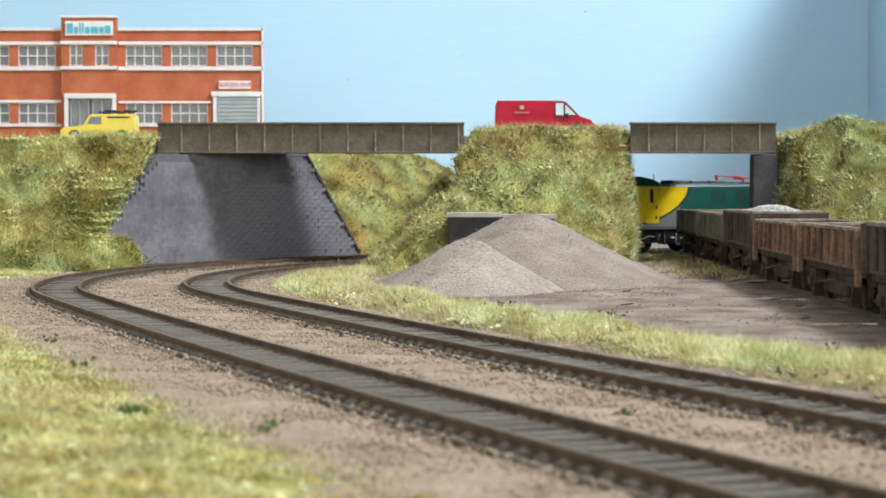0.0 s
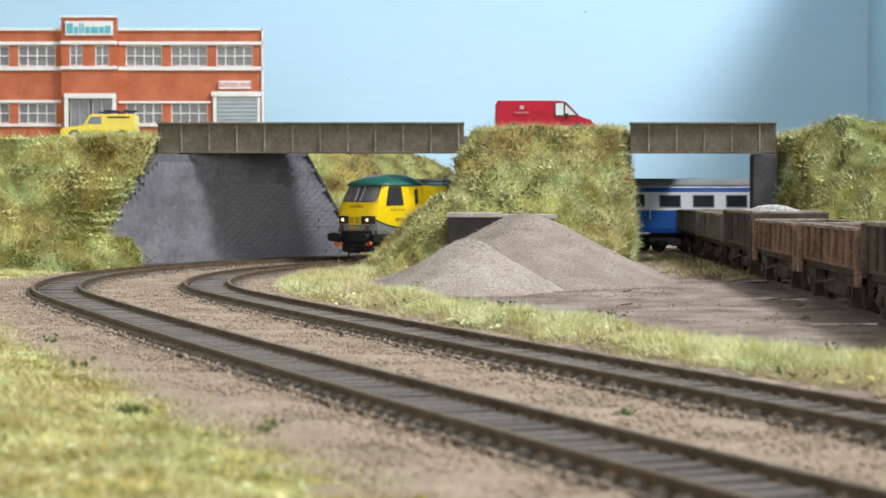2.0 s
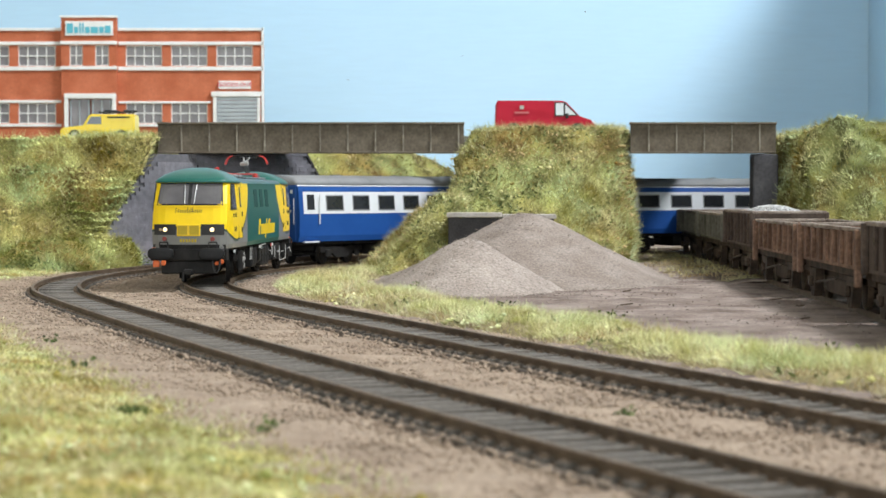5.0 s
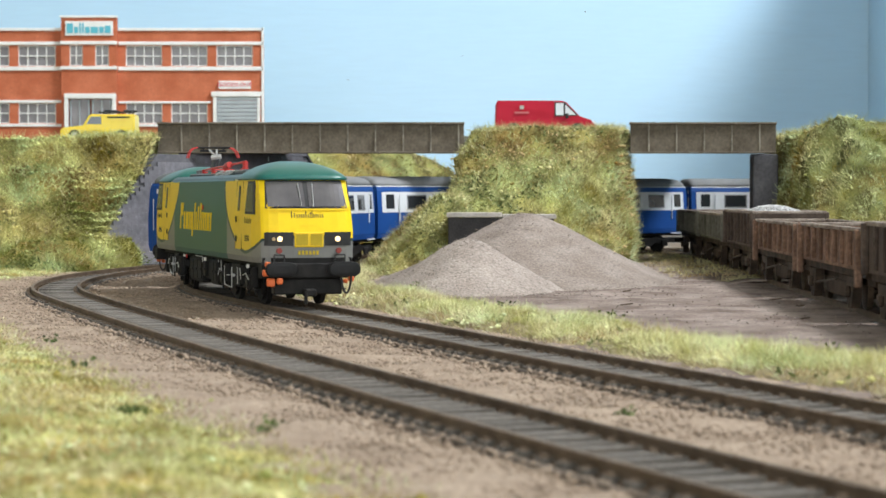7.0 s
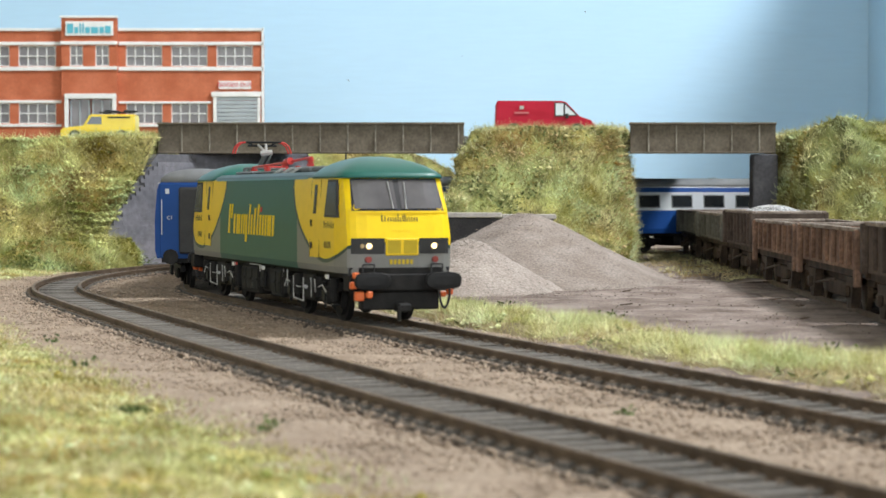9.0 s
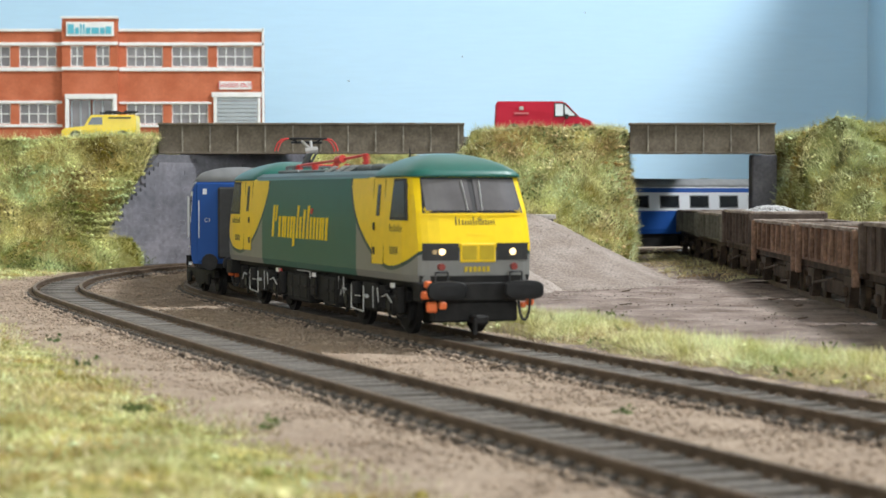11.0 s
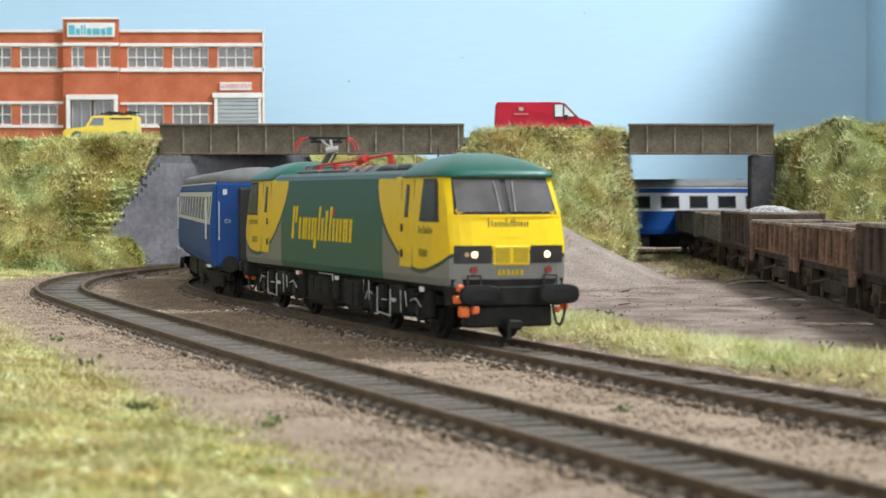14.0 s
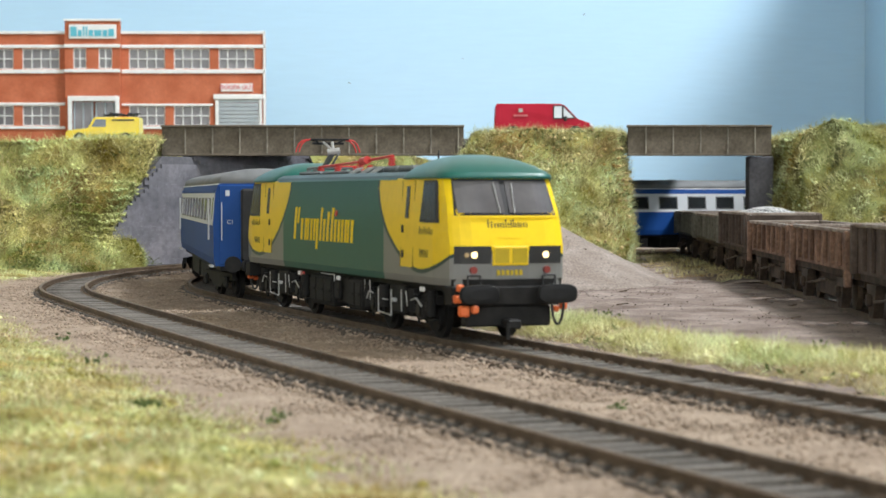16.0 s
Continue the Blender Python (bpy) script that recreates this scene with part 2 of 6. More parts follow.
def loft_bank(name, material, base, top, z_top, rows=18, per=10, bulge=0.003, label="", ease=1.0, lumps=1.0):
    """An earth bank: a closed outline on the ground drawn in to a closed outline at the top, rough between."""
    def dense(poly):
        out = []
        for i, p in enumerate(poly):
            q = poly[(i + 1) % len(poly)]
            out += [tuple(a + (b - a) * k / per for a, b in zip(p, q)) for k in range(per)]
        return out
    A, B = dense(base), dense(top)
    n = len(A)
    cx, cy = sum(p[0] for p in A) / n, sum(p[1] for p in A) / n
    V, Fs = [], []
    for r in range(rows + 1):
        u = r / rows
        for a, b in zip(A, B):
            zt = b[2] if len(b) > 2 else z_top
            k = u ** ease
            x, y, z = a[0] + (b[0] - a[0]) * k, a[1] + (b[1] - a[1]) * k, LOW - 0.002 + (zt - LOW + 0.002) * u
            d = Vector((x - cx, y - cy)).normalized()
            k = bulge * math.sin(math.pi * min(1, u * 1.1 + 0.05)) + lumps * (wob(x, y, z, 45, 0.005) + wob(x, y, z, 130, 0.0035) + wob(x, y, z, 300, 0.0016))
            V.append((x + d.x * k, y + d.y * k, z + wob(x, y, z, 60, 0.003) * (u > 0)))
    for r in range(rows):
        for i in range(n):
            j = (i + 1) % n
            Fs.append((r * n + i, r * n + j, (r + 1) * n + j, (r + 1) * n + i))
    Fs.append(tuple(rows * n + i for i in range(n)))
    ob = from_arrays(name, V, Fs, material, True)
    return tagged(ob, label, kind="structure")


def fibres(name, on, material, count, length, width, lean=0.7, parent=None, seed=1, keep=None, label=""):
    """Short fibres standing on a surface, joined into one mesh."""
    rng = np.random.default_rng(seed)
    me = on.data
    me.calc_loop_triangles()
    co = np.array([v.co[:] for v in me.vertices])
    tri = np.array([t.vertices[:] for t in me.loop_triangles])
    a, b, c = co[tri[:, 0]], co[tri[:, 1]], co[tri[:, 2]]
    nrm = np.cross(b - a, c - a)
    area = np.linalg.norm(nrm, axis=1) / 2
    nrm = nrm / np.maximum(2 * area, 1e-12)[:, None]
    if keep is not None:
        mid = (a + b + c) / 3
        area = area * np.array([keep(*m) for m in mid])
    pick = rng.choice(len(tri), count, p=area / area.sum())
    u, v = rng.random(count), rng.random(count)
    flip = u + v > 1
    u[flip], v[flip] = 1 - u[flip], 1 - v[flip]
    p = a[pick] + (b - a)[pick] * u[:, None] + (c - a)[pick] * v[:, None]
    up = nrm[pick] * np.sign(nrm[pick][:, 2:3] + 1e-9) * 0.6 + np.array([0, 0, 0.5])
    up = up + rng.normal(0, lean, (count, 3)) * np.array([1, 1, 0.45])
    up /= np.linalg.norm(up, axis=1)[:, None]
    side = np.cross(up, rng.normal(0, 1, (count, 3)))
    side /= np.linalg.norm(side, axis=1)[:, None]
    L = length * rng.uniform(0.5, 1.3, count)[:, None]
    W = width * rng.uniform(0.6, 1.3, count)[:, None]
    V = np.empty((count * 3, 3))
    V[0::3], V[1::3], V[2::3] = p - side * W - up * L * 0.15, p + side * W - up * L * 0.15, p + up * L
    me2 = bpy.data.meshes.new(name)
    me2.vertices.add(count * 3), me2.loops.add(count * 3), me2.polygons.add(count)
    me2.vertices.foreach_set("co", V.ravel())
    me2.loops.foreach_set("vertex_index", np.arange(count * 3))
    me2.polygons.foreach_set("loop_start", np.arange(count) * 3)
    me2.update(calc_edges=True)
    me2.materials.append(material)
    return tagged(new(name, me2), label, "grass" if not parent else "", kind="stuff")


def pebbles(name, material, points, sizes, label="", category="gravel", seed=3):
    """Angular stones, joined into one mesh."""
    rng = np.random.default_rng(seed)
    base = np.array([(1, 0, 0), (-1, 0, 0), (0, 1, 0), (0, -1, 0), (0, 0, 1), (0, 0, -1)], float)
    tri = np.array([(0, 2, 4), (2, 1, 4), (1, 3, 4), (3, 0, 4), (2, 0, 5), (1, 2, 5), (3, 1, 5), (0, 3, 5)])
    n = len(points)
    th = rng.uniform(0, 6.283, n)
    V = base[None] * rng.uniform(0.6, 1.2, (n, 6, 1)) * sizes[:, None, None] * np.array([1, 1, 0.6])
    c, s = np.cos(th)[:, None], np.sin(th)[:, None]
    V = np.stack([V[:, :, 0] * c - V[:, :, 1] * s, V[:, :, 0] * s + V[:, :, 1] * c + 0.3 * V[:, :, 2], V[:, :, 2]], 2) + points[:, None]
    T = (tri[None] + 6 * np.arange(n)[:, None, None]).reshape(-1, 3)
    me = bpy.data.meshes.new(name)
    me.vertices.add(n * 6), me.loops.add(n * 24), me.polygons.add(n * 8)
    me.vertices.foreach_set("co", V.ravel())
    me.loops.foreach_set("vertex_index", T.ravel())
    me.polygons.foreach_set("loop_start", np.arange(n * 8) * 3)
    me.update(calc_edges=True)
    me.materials.append(material)
    return tagged(new(name, me), label, category, kind="stuff")


# ---- tracks ----
def sweep(name, off, s0, s1, profile, material, parent, step=0.008):
    V, Fs = [], []
    ss = np.arange(s0, s1, step)
    n = len(profile)
    for s in ss:
        for o, z in profile:
            x, y, _ = track_at(s, off + o)
            V.append((x, y, z))
    for i in range(len(ss) - 1):
        for j in range(n):
            k = (j + 1) % n
            Fs.append((i * n + j, i * n + k, (i + 1) * n + k, (i + 1) * n + j))
    ob = from_arrays(name, V, Fs, material)
    ob.parent = parent
    return ob


RAIL_PROFILE = [(-0.0013, -0.0032), (-0.0012, -0.0026), (-0.0004, -0.0022), (-0.0004, -0.0009), (-0.00065, -0.0007), (-0.00065, 0),
                (0.00065, 0), (0.00065, -0.0007), (0.0004, -0.0009), (0.0004, -0.0022), (0.0012, -0.0026), (0.0013, -0.0032)]


def tracks():
    bm = box(bmesh.new(), -0.0123, 0.0123, -0.0015, 0.0015, -0.0014, 0.0003, 0.0002)
    sleeper_mesh = bpy.data.meshes.new("sleeper")
    bm.to_mesh(sleeper_mesh), bm.free()
    sleeper_mesh.materials.append(SLEEPER)
    bed = [(-0.0160, LOW - 0.002), (-0.0140, -0.0026), (-0.0128, -0.0024), (-0.0120, -0.0031), (0.0120, -0.0031), (0.0128, -0.0024), (0.0140, -0.0026), (0.0160, LOW - 0.002)]
    rng = random.Random(5)
    for off, s0, s1, words in ((0.0, -1.55, 1.75, "inner curved line of dark weathered rails with grey sleepers"),
                               (SPACING, -1.5, 1.85, "outer curved line of dark weathered rails with grey sleepers")):
        line = tagged(new("railway_track"), words, kind="structure")
        for side in (-1, 1):
            sweep("rail", off + side * GAUGE / 2, s0, s1, RAIL_PROFILE, RAIL, line)
        sweep("track_bed", off, s0, s1, bed, TRACKBED, line)
        s = 0.12
        count = 0
        while s < s1 - 0.01 and count < 290:
            x, y, h = track_at(s, off)
            o = new("sleeper", sleeper_mesh)
            o.parent = line
            o.matrix_basis = pose(x, y, -0.0021 + rng.uniform(-0.0002, 0.0001), 0, 0, math.degrees(h) + 90 + rng.uniform(-1.2, 1.2))
            s += 0.0076 * (1 + off / R1 * (s < ARC))
            count += 1
        # rail chairs along both rails
        V, Fs = [], []
        s = 0.12
        while s < s1 - 0.01:
            for side in (-1, 1):
                for e in (-1, 1):
                    x, y, h = track_at(s, off + side * GAUGE / 2 + e * 0.0016)
                    i = len(V)
                    for dx, dy in ((-1, -1), (1, -1), (1, 1), (-1, 1)):
                        for z in (-0.0034, -0.0014):
                            V.append((x + 0.0007 * dx, y + 0.0007 * dy, z))
                    Fs += [(i + 1, i + 3, i + 5, i + 7), (i, i + 2, i + 3, i + 1), (i + 2, i + 4, i + 5, i + 3), (i + 4, i + 6, i + 7, i + 5), (i + 6, i, i + 1, i + 7)]
            s += 0.0076 * (1 + off / R1 * (s < ARC))
        ch = tagged(from_arrays("rail_chair", V, Fs, RAIL), kind="stuff")
        ch.parent = line


tracks()

# ---- earth and grass ----
foreground = strip("verge_front", FRONTTURF, 0.50, 1.75, 0.099, 0.42, 0.004, 120, 60, 0.006, "fresh yellow-green grass bank before the tracks")
verge = strip("verge_inner", VERGEDIRT, 0.42, 1.62, -0.030, -0.070, 0.0035, 110, 12, 0.003, "grassy verge between the tracks and the yard")

hill = loft_bank("hill", TURF,
                 [(-0.018, 1.05), (0.02, 1.06), (0.060, 1.09), (0.098, 1.13), (0.107, 1.18), (0.113, 1.25), (0.110, 1.31), (0.055, 1.27), (0.024, 1.22), (0.000, 1.13)],
                 [(0.018, 1.200), (0.035, 1.188), (0.070, 1.188), (0.100, 1.195), (0.106, 1.21), (0.107, 1.26), (0.106, 1.30), (0.065, 1.29), (0.036, 1.25), (0.019, 1.225)],
                 0.0755, ease=0.62, lumps=1.3, label="steep grassy hill that carries the road between two bridges")
bank_left = loft_bank("bank_left", TURF,
                      [(-0.80, 1.03), (-0.27, 1.06), (-0.228, 1.095), (-0.203, 1.128), (-0.185, 1.26), (-0.15, 1.50), (-0.15, 2.05), (-0.80, 2.05)],
                      [(-0.80, 1.17), (-0.27, 1.18), (-0.210, 1.175), (-0.163, 1.168), (-0.172, 1.27), (-0.15, 1.50), (-0.15, 2.05), (-0.80, 2.05)],
                      0.0705, per=14, ease=0.95, lumps=1.1, label="high grassy bank below the factory")
bank_back = loft_bank("bank_back", TURF,
                      [(-0.14, 1.30), (-0.06, 1.34), (0.00, 1.40), (0.05, 1.455), (0.08, 1.50), (0.05, 1.62), (-0.06, 1.62), (-0.14, 1.55)],
                      [(-0.13, 1.42, 0.072), (-0.07, 1.44, 0.078), (-0.03, 1.48, 0.073), (0.00, 1.52, 0.058), (0.02, 1.55, 0.045), (0.01, 1.58, 0.045), (-0.06, 1.58, 0.072), (-0.13, 1.54, 0.072)],
                      0.07, label="yellowing grassy slope beyond the first bridge")
bank_right = loft_bank("bank_right", TURF,
                       [(0.205, 1.05), (0.235, 1.03), (0.26, 1.02), (0.60, 1.00), (0.60, 1.33), (0.30, 1.345), (0.200, 1.335), (0.197, 1.22)],
                       [(0.204, 1.17, 0.071), (0.221, 1.15, 0.0815), (0.245, 1.15, 0.077), (0.60, 1.15, 0.077), (0.60, 1.31, 0.077), (0.30, 1.31, 0.076), (0.206, 1.30, 0.073), (0.203, 1.20, 0.072)],
                       0.075, per=12, label="grassy bank at the end of the second bridge")
hill_foot = loft_bank("hill_foot", TURF,
                      [(-0.047, 1.085), (-0.030, 1.02), (0.004, 1.045), (0.016, 1.10), (0.012, 1.19), (-0.020, 1.165)],
                      [(-0.004, 1.11), (-0.002, 1.095), (0.000, 1.09), (0.012, 1.11), (0.012, 1.16), (0.004, 1.14)],
                      0.036, per=12, ease=0.9, label="low grassy foot of the hill beside the track")
bank_foot = loft_bank("bank_foot", TURF,
                      [(-0.245, 1.06), (-0.19, 1.10), (-0.169, 1.13), (-0.166, 1.150), (-0.19, 1.147), (-0.245, 1.12)],
                      [(-0.225, 1.10), (-0.19, 1.125), (-0.177, 1.14), (-0.176, 1.147), (-0.19, 1.146), (-0.225, 1.12)],
                      0.013, per=10, rows=10, ease=0.9, label="low grassy foot of the factory bank")


# ---- unseen broad deck on a wall beyond the line, added to shade the train ----
def road_deck():
    d = tagged(new("road_deck"), "unseen broad grey deck behind the hill, added to shade the running line", kind="structure")
    part("slab", box(bmesh.new(), 0.012, 0.168, 1.258, 1.495, 0.0690, 0.0735, 0.0004), ROADTOP, d)
    part("support_wall", box(bmesh.new(), 0.030, 0.104, 1.482, 1.494, LOW - 0.002, 0.0688), DARKWALL, d)


road_deck()

# ---- sky boards ----
def boards():
    bm = box(bmesh.new(), -1.6, 0.436, 2.10, 2.115, -0.02, 0.62)
    sky_board = tagged(part("backdrop_sky", bm, SKYBOARD), "pale blue painted sky board behind the layout", kind="structure")
    for x, z, r in ((-0.096, 0.1535, 0.0007), (0.1444, 0.223, 0.0006), (0.02, 0.178, 0.0004)):
        part("paint_fleck", rod(bmesh.new(), (x, 2.0985, z), (x, 2.0999, z), r, 7), DARKWALL, sky_board)
    bm = bmesh.new()
    box(bm, 0.432, 0.447, 1.56, 2.099, -0.02, 0.41)
    box(bm, 0.432, 0.447, 1.30, 1.56, 0.068, 0.41)
    # near length, out of view, added so that the board shades the coaches
    box(bm, 0.432, 0.447, 0.45, 1.30, -0.02, 0.41)
    tagged(part("backdrop_side", bm, SKYBOARD), "pale blue painted side board with a hole for the trains", kind="structure")


boards()


# ---- bridges and walls ----
def bridge(x0, x1, y, first, words):
    b = tagged(new("girder_bridge"), words, "bridge", "road bridges")
    Z0, Z1 = 0.0618, 0.0799
    part("web_plate", box(bmesh.new(), x0, x1, y + 0.0006, y + 0.0030, Z0 + 0.0012, Z1 - 0.0014), GIRDER, b)
    part("bottom_flange", box(bmesh.new(), x0 - 0.0002, x1, y - 0.0012, y + 0.0050, Z0, Z0 + 0.0012, 0.0002), GIRDER, b)
    part("top_flange", box(bmesh.new(), x0 - 0.0006, x1 + 0.0003, y - 0.0016, y + 0.0055, Z1 - 0.0014, Z1, 0.0003), GIRDER, b)
    part("deck", box(bmesh.new(), x0 + 0.001, x1 - 0.001, y + 0.0056, y + 0.056, 0.0700, 0.0745), ROADTOP, b, "grey road deck")
    x = first
    while x < x1 - 0.001:
        part("stiffener", box(bmesh.new(), x - 0.00045, x + 0.00045, y - 0.0001, y + 0.0006, Z0 + 0.0012, Z1 - 0.0014, 0.00015), STREAK, b)
        x += 0.0161
    return b


STREAK = mat("streaked_girder", (0.13, 0.115, 0.09), (0.30, 0.27, 0.22), 160, 0.85, bump=0.5, relief=0.0002, each=0.25)
bridge(-0.1657, 0.0122, 1.2, -0.1520, "long brown weathered plate girder bridge over two tracks")
bridge(0.1091, 0.1936, 1.2, 0.1196, "short brown weathered plate girder bridge over the siding")

part("pier", box(bmesh.new(), 0.1815, 0.196, 1.2065, 1.222, LOW - 0.002, 0.0617, 0.0008), MORTAR, tagged(new("bridge_pier"), "dark blue-grey pier under the short girder bridge", "pier"))


def abutment():
    """A dark brick face with sloping wings, standing beyond the outer track."""
    L = 0.2103
    m = pose(-0.19, 1.15, 0, 0, 0, 49.53)
    wall = tagged(new("bridge_abutment"), "dark blue-grey brick bridge abutment with sloping wing walls", "abutment")
    wall.matrix_basis = m
    out = [(-0.02 * L, LOW - 0.002), (-0.02 * L, 0.016), (0.197 * L, 0.0612), (0.325 * L, 0.0612), (0.326 * L, 0.0695), (0.749 * L, 0.0695), (1.0 * L, 0.002), (1.0 * L, LOW - 0.002)]
    part("brick_face", prism(bmesh.new(), out, 0.0, 0.012), MORTAR, wall)
    # the bricks: courses that stand a little uneven, so that each one catches the light in its own way
    def top_at(x):
        for (xa, za), (xb, zb) in zip(out[1:], out[2:-1]):
            if xa <= x <= xb and xb > xa:
                return za + (zb - za) * (x - xa) / (xb - xa)
        return 0.0
    rng = random.Random(17)
    bw, bh, gap = 0.0066, 0.0024, 0.00012
    one = bpy.data.meshes.new("brick")
    bm = box(bmesh.new(), -bw / 2 + gap / 2, bw / 2 - gap / 2, -0.0007, 0.0006, -bh / 2 + gap / 2, bh / 2 - gap / 2)
    bm.to_mesh(one), bm.free()
    one.materials.append(BRICKDARK)
    V, Fs, made, row = [], [], 0, 0
    corner = [v.co.copy() for v in one.vertices]
    quads = [tuple(f.vertices) for f in one.polygons]
    z = LOW + bh / 2
    while z < 0.069:
        x = 0.004 + (bw / 2 if row % 2 else 0.0)
        while x < 0.99 * L:
            if z + bh / 2 < top_at(x) - (0.0030 if x < 0.3 * L else 0.0035):
                m2 = pose(x, -0.0004 + rng.uniform(-0.0002, 0.0001) * (1.5 if x > 0.5 * L else 0.5), z, rng.gauss(0, 1) * (2.6 if x > 0.5 * L else 0.7), rng.gauss(0, 0.4), rng.gauss(0, 1) * (1.8 if x > 0.5 * L else 0.5))
                if x > 0.45 * L and z < 0.052 and made < 290:
                    o = new("brick", one)
                    o.parent = wall
                    o.matrix_basis = m2
                    made += 1
                else:
                    i = len(V)
                    V += [m2 @ Vector((c.x * 1.012, c.y, c.z * 1.035)) for c in corner] if x < 0.5 * L else [m2 @ c for c in corner]
                    Fs += [tuple(i + k for k in q) for q in quads]
            x += bw
        z += bh
        row += 1
    tagged(from_arrays("brickwork", V, Fs, BRICKDARK), kind="stuff").parent = wall
    # coping stones down the far wing
    a, b = Vector((0.752 * L, 0, 0.0695)), Vector((1.005 * L, 0, 0.001))
    n = 14
    for i in range(n):
        p, q = a.lerp(b, i / n), a.lerp(b, (i + 0.93) / n)
        bm = bmesh.new()
        d = (q - p).normalized()
        u = Vector((-d.z, 0, d.x)) * -0.0016
        vs = [bm.verts.new(v) for y in (-0.001, 0.013) for v in (p + Vector((0, y, 0)), q + Vector((0, y, 0)), q + u + Vector((0, y, 0)), p + u + Vector((0, y, 0)))]
        for f in ((0, 1, 2, 3), (7, 6, 5, 4), (0, 4, 5, 1), (1, 5, 6, 2), (2, 6, 7, 3), (3, 7, 4, 0)):
            bm.faces.new([vs[k] for k in f])
        part("coping_stone", bm, DARKWALL, wall)
    # a low kerb along its foot
    part("foot_kerb", box(bmesh.new(), -0.02, 1.02 * L, -0.004, -0.0005, LOW - 0.001, LOW + 0.0018, 0.0004), DARKWALL, wall)


abutment()


def retaining_wall():
    w = tagged(new("retaining_wall"), "dark low retaining wall with a pale coping behind the gravel", "wall")
    part("wall_face", box(bmesh.new(), 0.0027, 0.0565, 1.052, 1.062, LOW - 0.002, 0.0262, 0.0003), DARKWALL, w)
    part("wall_return", box(bmesh.new(), 0.0027, 0.0075, 1.0625, 1.10, LOW - 0.002, 0.0262, 0.0003), DARKWALL, w)
    bm = bmesh.new()
    box(bm, 0.0018, 0.0300, 1.0495, 1.0640, 0.0264, 0.0288, 0.0003)
    box(bm, 0.0304, 0.0577, 1.0495, 1.0640, 0.0256, 0.0280, 0.0003)
    part("coping", bm, COPING, w, "pale weathered coping")


retaining_wall()


def heap(name, cx, cy, rx, ry, h, words, seed, bed, chip):
    n, k = 72, 26
    V = [(cx, cy, LOW + h)]
    for i in range(1, k + 1):
        u = i / k
        for j in range(n):
            a = 6.2832 * j / n
            r = 1 + 0.10 * noise.noise(Vector((math.cos(a) * 1.3, math.sin(a) * 1.3, seed)))
            x, y = cx + rx * u * r * math.cos(a), cy + ry * u * r * math.sin(a)
            v = (math.sqrt(u * u + 0.022) - 0.1483) / 0.8626
            z = h * (max(0.0, 1 - v) ** 1.25 * 0.95 + 0.05 * (1 - u * u))
            V.append((x, y, LOW - 0.0012 * u + z + wob(x, y, seed, 90, 0.0012) + wob(x, y, seed, 400, 0.0005)))
    Fs = [(0, 1 + j, 1 + (j + 1) % n) for j in range(n)]
    for i in range(k - 1):
        for j in range(n):
            Fs.append((1 + i * n + j, 1 + (i + 1) * n + j, 1 + (i + 1) * n + (j + 1) % n, 1 + i * n + (j + 1) % n))
    ob = from_arrays(name, V, Fs, bed, True)
    tagged(ob, words, "heap", "heaps in the yard")
    rng = np.random.default_rng(int(seed))
    co = np.array(V)
    pick = rng.choice(len(co) - 1, 2600) + 1
    p = co[pick] + rng.normal(0, 0.0009, (2600, 3)) * np.array([1, 1, 0.25])
    for i in range(700):
        a, q = rng.uniform(0, 6.283), rng.uniform(0.86, 1.25)
        p[i] = (cx + rx * q * math.cos(a), cy + ry * q * math.sin(a), LOW + 0.0016 + h * 0.04 * max(0, 1.1 - q))
    st = pebbles("loose_gravel", chip, p, rng.uniform(0.0002, 0.0005, 2600), category="", seed=int(seed))
    st.parent = ob
    return ob


heap("mound", 0.0385, 0.970, 0.075, 0.125, 0.0325, "large pinkish-grey gravel heap against the retaining wall", 4, GRAVELBROWN, CHIPBROWN)
heap("mound", 0.0105, 0.872, 0.045, 0.068, 0.0228, "smaller pinkish-grey gravel heap before the large one", 9, GRAVEL, CHIP)


def yard():
    xs, ys = np.linspace(-0.03, 0.26, 88), np.linspace(0.42, 1.22, 200)
    V = []
    for y in ys:
        for x in xs:
            # ends where the inner verge begins
            d = math.hypot(x - CX, y - CY)
            rut = 0.00018 * math.sin((x - 0.25 * y) * 330) * (noise.noise(Vector((x * 9, y * 9, 2))) + 0.4)
            z = LOW + 0.0012 + rut + wob(x, y, 2, 30, 0.0006) + wob(x, y, 6, 160, 0.0008)
            a0 = math.pi + TH
            out = (x - CX) * math.cos(a0) + (y - CY) * math.sin(a0) - R1
            if out > -0.055:
                z -= 0.05 * (out + 0.055)
            # sunk under the siding
            z -= 0.0022 * max(0.0, 1 - (abs(x - 0.1285 - 0.031 * y) / 0.028) ** 4) if y > 0.94 else 0.0
            V.append((x, y, max(z, LOW - 0.004)))
    n = len(xs)
    Fs = [(j * n + i, j * n + i + 1, (j + 1) * n + i + 1, (j + 1) * n + i) for j in range(len(ys) - 1) for i in range(n - 1)]
    ob = tagged(from_arrays("yard_ground", V, Fs, YARD, True), "grey-brown bare dirt yard with wheel ruts", kind="structure")
    return ob


yard()


